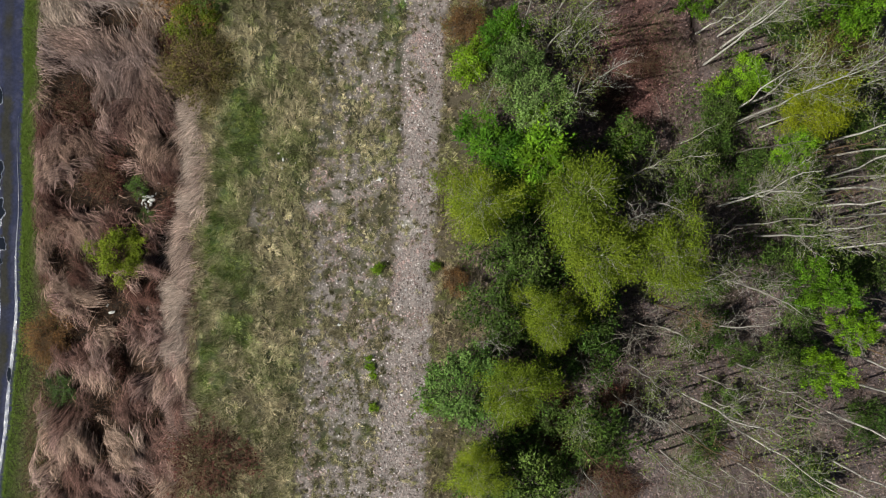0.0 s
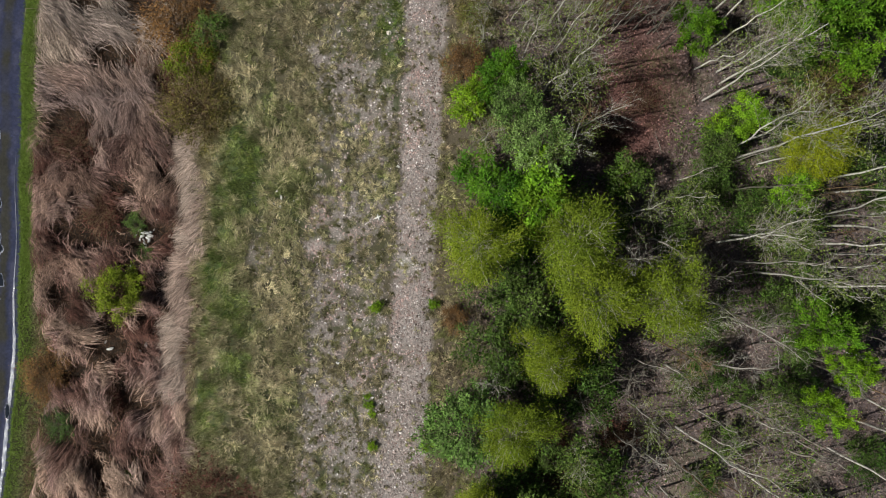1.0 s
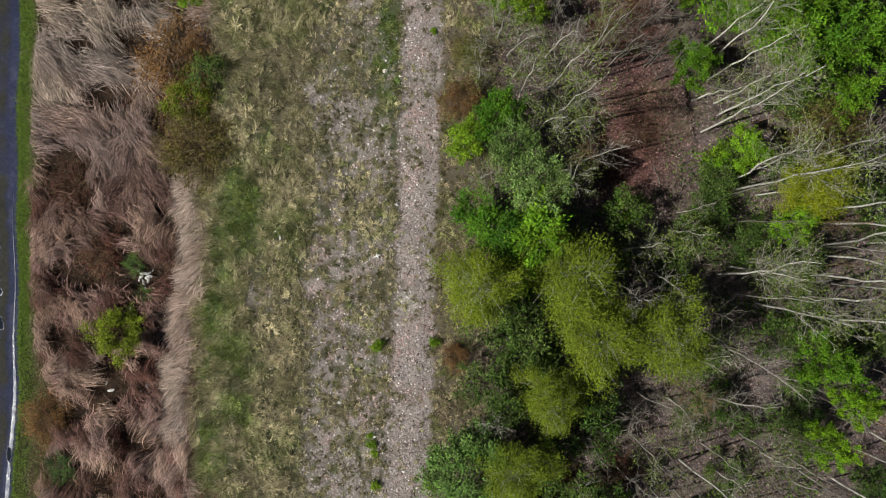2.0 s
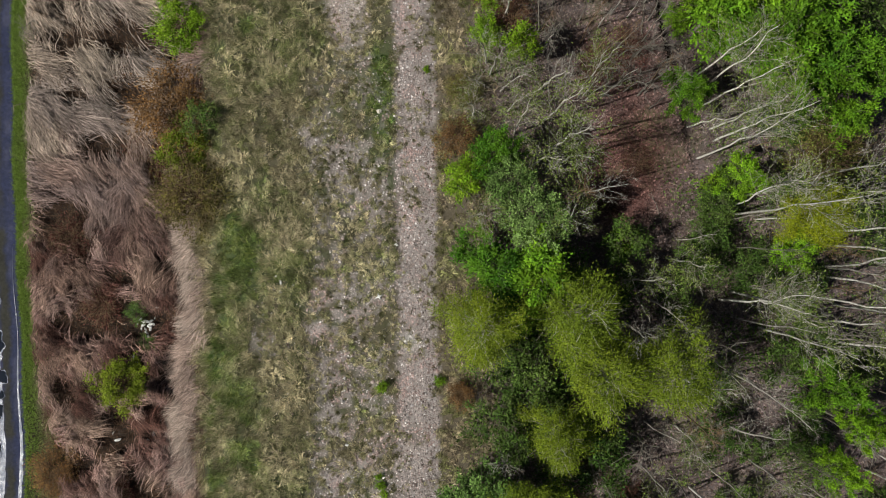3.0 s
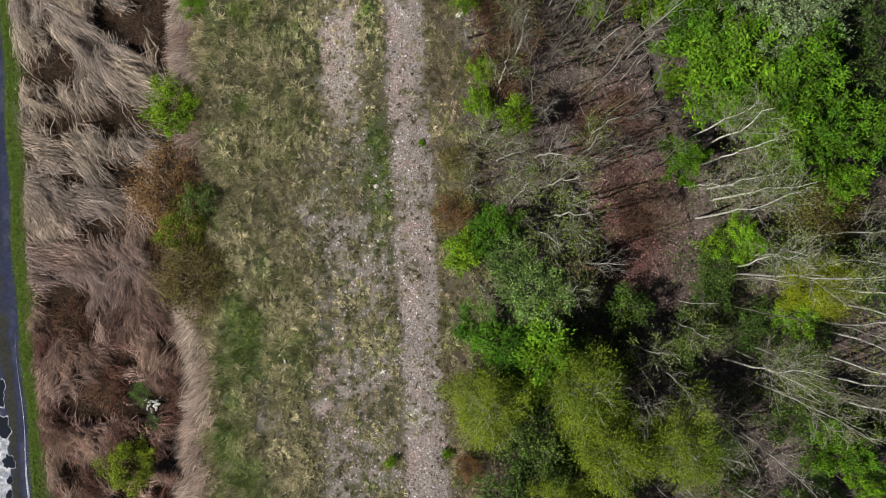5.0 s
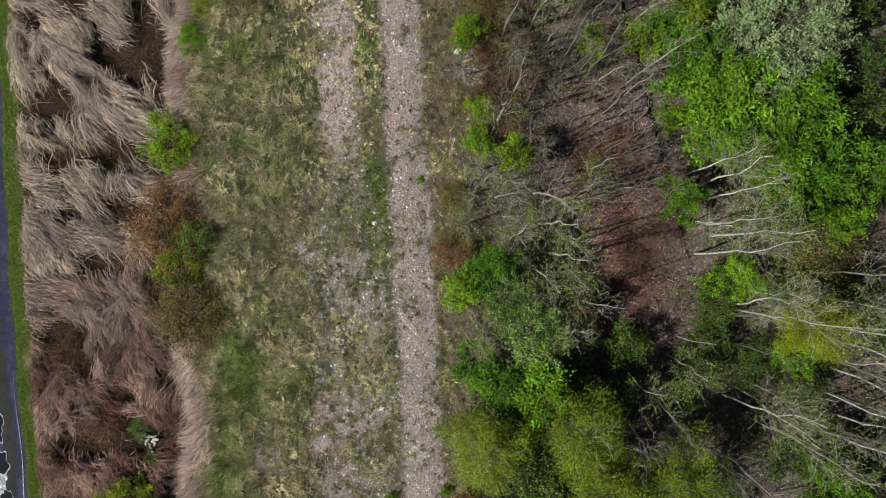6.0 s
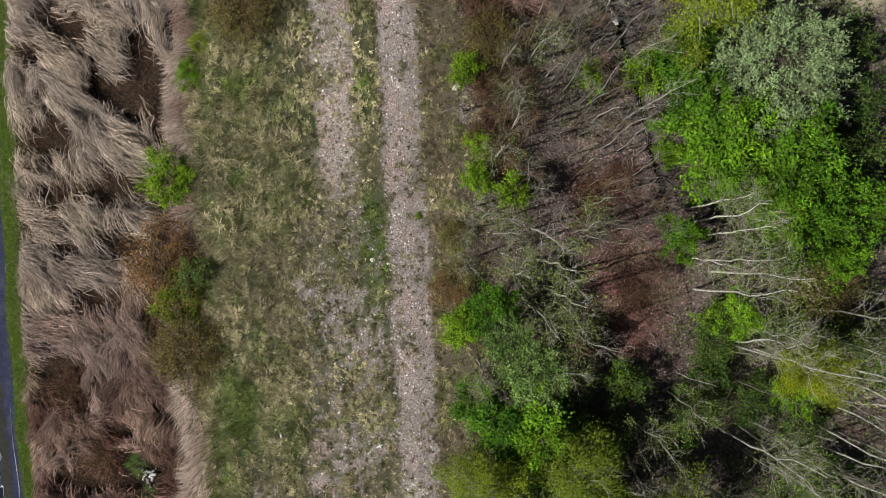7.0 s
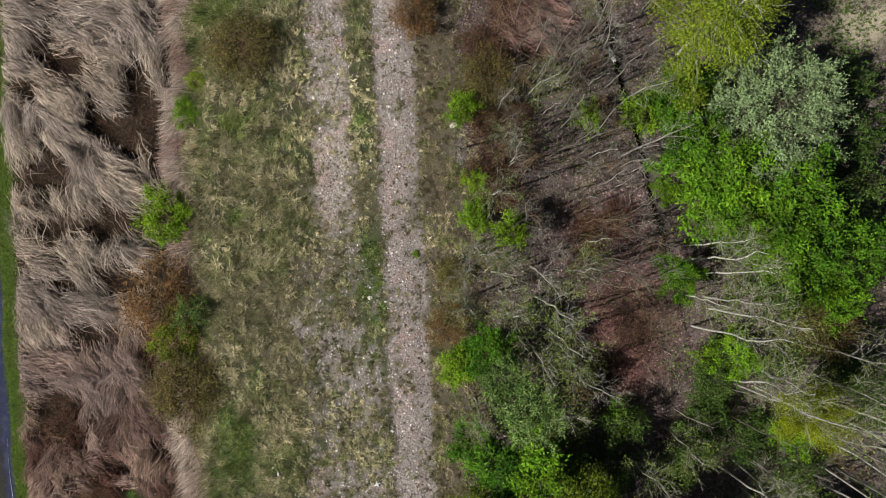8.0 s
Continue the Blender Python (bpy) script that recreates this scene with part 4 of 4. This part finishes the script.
BRAMBLE = [(-13.2, -12.4, 1.2, 2.5), (-18.0, 12.6, 0.9, 1.7), (-22.6, 7.5, 0.9, 1.6), (-21.0, 3.6, 0.8, 1.5), (-16.2, 10.6, 0.8, 1.0), (4.4, 30.4, 1.2, 1.5), (-20.3, -7.5, 0.8, 1.2), (7.2, -10.8, 1.2, 1.6), (9.0, -11.8, 1.2, 1.6), (6.6, -8.2, 1.0, 1.3), (10.2, -8.0, 1.0, 1.3), (8.6, -5.8, 0.9, 1.2), (5.4, -10.2, 1.0, 1.3), (10.6, -13.0, 1.0, 1.4), (9.0, 9.4, 0.5, 1.1), (10.8, 11.6, 0.4, 1.2), (2.4, 21.0, 1.2, 1.1), (3.5, 19.8, 1.1, 1.3), (4.0, 22.0, 1.3, 1.4), (2.6, 23.9, 1.2, 1.1), (4.6, 24.2, 1.0, 1.2), (2.9, 28.4, 1.3, 1.5), (5.6, 28.0, 1.0, 1.2), (8.6, 17.4, 0.6, 1.4), (10.3, 18.4, 0.6, 1.2)]



def shade_spots():
    """More shrubs filling the wood's edge."""
    rng = random.Random(21)
    return [(rng.uniform(2.5, 9.5), rng.uniform(-14.0, 6.5), rng.uniform(2.5, 4.0), rng.uniform(1.0, 1.7)) for _ in range(22)] + [(rng.uniform(14, 26), rng.uniform(-13.0, 14.0), rng.uniform(1.5, 3.5), rng.uniform(0.8, 1.5)) for _ in range(34)]


YELLOW_TREES = [plant("birch_tree", 20 + k, 9.0, 2.0, 0.32, 96, 190, (0.045, 0.10), 0.25, MAT_BIRCH, LEAF["yellow"], 0.075, twigs=3, lobes=0.5, even=0.8, label="young birch with yellow-green spring leaves and pale limbs") for k in range(3)]
place(YELLOW_TREES, YELLOW, "young leafy birches", 9.0, 2.0, 1, 0.85, 1.0)
place([plant("birch_tree", 26, 9.0, 2.0, 0.4, 80, 270, (0.045, 0.095), 0.26, MAT_BIRCH, LEAF["gold"], 0.075, twigs=2, lobes=0.5, even=0.5, label="slender birch in bright golden-green spring leaf")], [(17.7, 8.2, 12.0, 1.35)], "young leafy birches", 9.0, 2.0, 34, 0.85)
GREEN_TREES = [plant("broadleaf_tree", 30 + k, 8.0, 2.0, 0.25, 80, 85, (0.095, 0.19), 0.2, MAT_GREY, LEAF["green"], 0.09, twigs=2, lobes=0.8, label="small broadleaf tree in fresh bright green leaf") for k in range(3)]
place(GREEN_TREES, GREEN, "fresh green broadleaf trees", 8.0, 2.0, 2, 0.85, 1.0)
SILVER_TREES = [plant("willow_tree", 40 + k, 7.0, 2.2, 0.15, 120, 70, (0.085, 0.15), 0.17, MAT_GREY, LEAF["mixed"], 0.11, stems=3, twigs=4, lobes=0.2, label="rounded green sallow with silvery young leaves", category="tree") for k in range(2)]
place(SILVER_TREES, SILVER, "grey-green sallows", 7.0, 2.2, 3, 0.85, 1.0)
place([plant("willow_tree", 44, 7.4, 4.2, 0.15, 360, 85, (0.09, 0.16), 0.17, MAT_GREY, LEAF["silver"], 0.16, stems=4, twigs=3, lobes=0.1, even=0.6, label="large domed grey-green sallow in catkin and young leaf")], [(18.0, 23.0, 7.5, 3.95)], "grey-green sallows", 7.4, 4.2, 33)
DARK_SHRUBS = [plant("shrub", 50 + k, 4.5, 1.6, 0.1, 40, 46, (0.085, 0.17), 0.2, MAT_GREY, LEAF["dark"], 0.05, stems=4, twigs=3, lobes=0.35, label="dense dark green leafy shrub with thin stems", category="shrub") for k in range(2)]
place(DARK_SHRUBS, DARK + shade_spots(), "dark green shrubs", 4.5, 1.6, 4)
SMALL_SHRUBS = [plant("bush", 54 + k, 2.0, 1.0, 0.1, 36, 60, (0.06, 0.14), 0.15, MAT_BROWN, LEAF["lime"], 0.025, stems=3, twigs=3, lobes=0.35, label="low bush in bright green leaf", category="bush") for k in range(2)]
place(SMALL_SHRUBS, SMALL, "low green bushes", 2.0, 1.0, 5)
BROWN_SHRUBS = [plant("thorn_bush", 58 + k, 1.8, 1.4, 0.1, 84, 52, (0.04, 0.085), 0.18, MAT_BROWN, LEAF[("brown", "olive")[k]], 0.03, stems=5, twigs=6, lobes=0.25, label=("twiggy rusty-brown thorn bush just coming into leaf", "twiggy olive thorn bush just coming into leaf")[k], category="bush") for k in range(2)]
place(BROWN_SHRUBS, BROWN + LEFT_BROWN, "thorn bushes", 1.8, 1.4, 6)
BRAMBLES = [plant("bramble", 66 + k, 1.0, 1.6, 0.05, 80, 22, (0.05, 0.10), 0.16, MAT_BROWN, LEAF["maroon"], 0.015, stems=6, twigs=8, lobes=0.35, label="low sprawling maroon-brown bramble thicket on dead stalks", category="bramble") for k in range(2)]
place(BRAMBLES, BRAMBLE, "bramble thickets", 1.0, 1.6, 16)
BANK_SHRUBS = [plant("willow_bush", 62 + k, 2.4, 1.5, 0.1, 60, 90, (0.055, 0.12), 0.16, MAT_BROWN, LEAF[("lime", "yellow")[k]], 0.03, stems=4, twigs=3, lobes=0.3, label="rounded bush in young leaf among the reeds", category="bush") for k in range(2)]
place(BANK_SHRUBS, LEFT_GREEN, "bushes among the reeds", 2.4, 1.5, 7)

TALL_BARE = [
    (14.4, 11.8, 13.0, 0.4), (15.3, 12.8, 12.0, 0.4), (13.9, 13.7, 6.0, 0.1), (15.9, 8.9, 10.5, -0.1), (16.4, 8.5, 15.0, 0.1), (21.4, 7.4, 13.0, -0.1),
    (21.5, 6.7, 13.5, -0.1), (21.9, 4.8, 12.5, 0.1), (20.9, 3.7, 12.7, 0.0), (22.3, 3.2, 12.4, 0.0), (15.6, 3.5, 12.2, 0.1), (21.4, 2.3, 11.0, 0.1),
    (13.7, -7.4, 13.5, -0.4), (16.4, -9.0, 13.2, -0.1), (22.7, -8.2, 12.0, 0.0), (22.7, -4.5, 12.0, 0.0), (22.7, -10.9, 11.0, 0.0), (23.6, -2.6, 12.0, 0.1),
    (21.7, -11.8, 10.0, -0.1), (17.1, 9.6, 11.0, 0.2),
]
MORE_BARE = [
    (14.4, 15.7, 12.0, 0.1), (14.2, 16.5, 9.5, -0.1), (14.7, 14.9, 9.0, 0.1), (16.3, 4.0, 11.7, 0.1), (15.1, 13.5, 9.5, 0.0), (17.8, 1.9, 11.2, 0.0),
    (21.1, 1.2, 12.2, -0.4), (21.5, 5.4, 12.0, 0.2), (20.6, 10.4, 12.4, -0.1), (19.6, 9.3, 11.5, 0.2),
    (24.0, -6.5, 12.0, 0.1), (24.6, 5.6, 12.5, 0.0),
]
SHORT_BARE = [
    (11.6, -8.7, 7.4, 0), (11.7, -10.8, 9.0, 0), (6.1, 8.0, 8.6, 0), (6.7, 13.1, 8.5, 0), (12.5, 6.0, 6.5, 0), (16.9, 4.3, 8.5, 0), (5.1, 15.8, 10.0, 0), (5.3, 14.0, 11.0, 0),
    (6.2, 11.5, 10.5, 0), (9.9, 2.3, 10.0, 0), (3.2, 14.5, 6.0, 0), (12.9, -3.8, 7.0, 0), (2.0, 17.2, 7.5, 0), (3.6, 13.2, 8.0, 0), (10.9, 24.9, 8.4, 0), (10.8, 21.9, 9.2, 0),
    (13.4, 21.8, 7.5, 0), (9.2, 28.8, 7.4, 0), (9.8, 27.6, 7.0, 0), (3.1, 20.0, 8.4, 0), (3.9, 23.1, 6.5, 0), (1.4, 22.6, 5.7, 0), (9.9, 4.7, 7.9, 0), (5.4, 25.4, 8.0, 0),
]
THIN_BARE = [(2.8, 15.6, 5.0, 0), (2.2, 16.5, 5.5, 0), (3.4, 16.4, 5.0, 0), (1.6, 15.9, 4.0, 0), (12.0, 1.5, 7.0, 0), (13.5, -1.0, 8.0, 0), (15.0, -3.5, 8.5, 0), (11.5, -1.2, 7.0, 0), (16.8, -5.5, 9.0, 0), (14.6, 0.4, 8.0, 0), (17.5, -11.5, 9.5, 0), (13.0, -11.0, 8.0, 0), (11.5, 3.6, 7.0, 0), (10.8, -6.0, 7.5, 0), (7.6, -8.6, 7.0, 0), (2.9, -5.0, 6.0, 0), (1.5, 8.6, 6.5, 0), (1.2, 14.2, 6.0, 0), (16.4, -0.8, 9.0, 0), (5.6, 12.3, 11.0, 0), (4.7, 11.4, 10.0, 0), (6.9, 9.6, 9.0, 0), (7.4, 15.4, 9.5, 0)]

BIRCHES = [plant("birch_tree", 70 + k, 12.0, 1.5, 0.42, 17, 30, (0.05, 0.09), 0.3, MAT_BIRCH, LEAF["haze"], 0.058, twigs=6, split=True, lobes=0.3, lean=0.05, label="tall slender bare birch with white trunk") for k in range(4)]
place(BIRCHES, [(x, y, h, 1.25 + 0.03 * h) for x, y, h, _ in TALL_BARE + MORE_BARE], "tall bare birches", 12.0, 1.5, 8)
ALDERS = [plant("alder_tree", 76 + k, 8.5, 1.5, 0.3, 12, 60, (0.05, 0.10), 0.3, MAT_LIMB, (None, LEAF["haze"], LEAF["haze"])[k], 0.075, twigs=7, split=True, lobes=0.4, lean=0.07, label="grey young alder with fine spreading twigs, barely in bud") for k in range(3)]
place(ALDERS, [(x, y, h, 0.8 + 0.06 * h) for x, y, h, _ in SHORT_BARE + THIN_BARE], "bare young alders", 8.5, 1.5, 9)


def thicket():
    rng = random.Random(11)
    spots = []
    while len(spots) < 130:
        x, y = rng.uniform(3.0, 12.5), rng.uniform(15.0, 30.5)
        if x < 3.5 + 0.25 * max(0.0, 22 - y) or abs(x - float(trench_x(y))) < 0.8:
            continue
        spots.append((x, y, rng.uniform(4.0, 7.5), rng.uniform(0.45, 0.8)))
    while len(spots) < 190:
        x, y = rng.uniform(6.5, 25.0), rng.uniform(-14.0, 15.0)
        if 7.0 < x < 13.0 and 6.5 < y < 14.5:
            continue
        spots.append((x, y, rng.uniform(4.0, 9.0), rng.uniform(0.5, 1.0)))
    return spots + [(-24.5, 20.6, 1.8, 0.8), (-24.2, 21.0, 1.5, 0.7)]


SAPLINGS = [plant("sapling", 80 + k, 6.0, 0.6, 0.35, 12, 0, (0, 0), 0.3, (MAT_LIMB, MAT_GREY, MAT_GREY, MAT_BROWN)[k], None, 0.035, twigs=4, lobes=0.4, lean=0.06, label="thin bare sapling in a crowded young stand") for k in range(4)]
place(SAPLINGS, thicket(), "thin bare saplings", 6.0, 0.6, 10)


# ---- fallen wood and litter ----
def fallen_branch(seed):
    rng = np.random.default_rng(seed)
    h, L = Heap(), 3.0
    u = np.linspace(0, 1, 7)
    pts = np.stack([L * u, np.cumsum(rng.normal(0, 0.07, 7)), 0.06 + 0.06 * rng.random(7)], 1)
    tube(h, pts, 0.05 * (1 - 0.8 * u) + 0.006, 5)
    for k in range(6):
        p = pts[rng.integers(1, 6)]
        q = p + np.array([rng.uniform(0.2, 0.6), rng.choice([-1, 1]) * rng.uniform(0.2, 0.6), rng.uniform(0.0, 0.15)])
        tube(h, [p, (p + q) / 2 + rng.normal(0, 0.03, 3), q], [0.018, 0.012, 0.006], 3)
    ob = new("fallen_branch", h.mesh("fallen_branch", MAT_GREY, True))
    return tagged(ob, "dead grey branch lying on the wood floor", "branch")


def make_fallen():
    protos = [fallen_branch(k) for k in (90, 91, 92)]
    rng = random.Random(12)
    for k in range(54):
        x, y, s = rng.uniform(6.5, 24), rng.uniform(-14, 29), rng.uniform(0.5, 1.3)
        m = pose(x, y, ground_at(x, y), 0, 0, rng.uniform(0, 360)) @ Matrix.Diagonal((s, s, s, 1))
        ob = copy_thing(protos[k % 3], m) if k >= 3 else None
        if ob is None:
            protos[k].matrix_basis = pose(x, y, ground_at(x, y), 0, 0, rng.uniform(0, 360))


make_fallen()


def lump(name, x, y, rx, ry, rz, turn, mat, seed, label, category, lift=0.0):
    """An uneven stone or crumpled scrap."""
    rng = np.random.default_rng(seed)
    bm = bmesh.new()
    bmesh.ops.create_icosphere(bm, subdivisions=3, radius=1.0)
    s = rng.uniform(0, 9)
    for v in bm.verts:
        k = 1 + 0.6 * (noise.noise(v.co * 1.6 + Vector((s, 0, 0)))) + 0.12 * noise.noise(v.co * 4 + Vector((0, s, 0)))
        v.co = Vector((v.co.x * rx * k, v.co.y * ry * k, max(v.co.z, -0.4) * rz * k))
    me = bpy.data.meshes.new(name)
    bm.to_mesh(me)
    bm.free()
    me.materials.append(mat)
    ob = new(name, me)
    ob.matrix_basis = pose(x, y, ground_at(x, y) + 0.3 * rz + lift, 0, 0, turn)
    return tagged(ob, label, category)


lump("boulder", 1.1, 23.95, 0.26, 0.14, 0.15, 25, MAT_PALE_STONE, 1, "pale rounded boulder beside a green bush", "stone")
lump("slab_stone", -13.9, -2.62, 0.17, 0.2, 0.08, 20, MAT_PALE_STONE, 2, "flat pale stone lying in the green grass", "stone")
lump("stone", -4.1, 14.45, 0.13, 0.11, 0.1, 0, MAT_PALE_STONE, 3, "pale stone beside the gravel track", "stone")
for k, (x, y, s) in enumerate([(-18.5, 2.45, 0.16), (-18.2, 2.2, 0.14), (-18.65, 2.05, 0.1), (-18.35, 1.8, 0.12), (-18.05, 2.5, 0.09), (-18.9, 2.3, 0.08), (-19.1, 0.3, 0.12), (-18.95, 0.05, 0.1), (-20.1, -4.6, 0.18), (-20.4, -4.2, 0.09), (-18.0, -4.3, 0.14), (-18.3, -4.6, 0.08), (-21.0, -4.1, 0.1), (-19.4, 6.4, 0.1), (-17.8, 1.6, 0.07), (-18.3, 2.45, 0.2), (-18.55, 2.25, 0.13), (-18.12, 2.05, 0.17), (-18.42, 2.0, 0.11), (-18.0, 2.3, 0.13), (-18.7, 2.6, 0.1), (-17.85, 2.65, 0.08), (-18.25, 1.55, 0.1), (-17.7, 3.3, 0.09)]):
    lump("plastic_scrap", x, y, s, s * (0.35, 0.6, 0.45)[k % 3], 0.07, 47 * k, MAT_WHITE, 10 + k, "crumpled pale plastic scrap thrown into the ditch", "rubbish", 0.18)
lump("plastic_bag", 10.4, 27.6, 0.14, 0.42, 0.12, 20, MAT_WHITE, 30, "torn whitish plastic bag on the wood floor", "rubbish", 0.6)


def make_scrap():
    """A torn white scrap with four ragged arms."""
    h = Heap()
    for k, (w, l) in enumerate(((0.4, 0.24), (1.9, 0.2), (3.6, 0.22), (5.2, 0.18))):
        tube(h, [(0, 0, 0.05), (0.5 * l * math.cos(w), 0.5 * l * math.sin(w), 0.09), (l * math.cos(w), l * math.sin(w), 0.03)], [0.06, 0.05, 0.03], 5)
    ob = new("paper_scrap", h.mesh("paper_scrap", MAT_WHITE, True))
    ob.location = (-4.2, 3.98, ground_at(-4.2, 3.98))
    tagged(ob, "torn white scrap of paper on the dry grass", "rubbish")


make_scrap()
for k, (x, y) in enumerate([(-9.75, 4.82), (-9.73, 4.28), (-3.2, 6.9), (-6.1, -4.4)]):
    lump("paper_fleck", x, y, 0.06, 0.11, 0.03, 30 * k, MAT_WHITE, 60 + k, "small white scrap of litter in the dry grass", "rubbish", 0.08)


def make_sticks():
    """Short dark sticks lying about on the ballast and the grass."""
    for k, (x, y, turn, size) in enumerate([(-6.74, 10.28, 80, 0.2), (-6.92, 4.16, 130, 0.22), (-7.07, 2.54, 20, 0.2), (-5.91, 1.25, 12, 0.3), (-2.45, 2.86, 60, 0.18), (-1.6, 2.58, 15, 0.26), (-7.72, 0.74, 145, 0.34), (-5.01, 6.5, 0, 0.22)]):
        rng = np.random.default_rng(200 + k)
        h = Heap()
        u = np.linspace(0, 1, 5)
        pts = np.stack([3.0 * size * u, 0.12 * size * np.cumsum(rng.normal(0, 1, 5)), 0.06 + 0 * u], 1)
        tube(h, pts, 0.022 * (1 - 0.6 * u) + 0.006, 5)
        for b in range(2):
            p = pts[1 + b]
            tube(h, [p, p + np.array([0.8 * size, (-1) ** b * 0.6 * size, 0.03])], [0.014, 0.005], 4)
        ob = new("stick", h.mesh("stick", MAT_SHADE_TWIG, True))
        ob.matrix_basis = pose(x, y, ground_at(x, y), 0, 0, turn)
        tagged(ob, "short dark forked stick lying on the ballast", "stick", "sticks on the bank")


make_sticks()
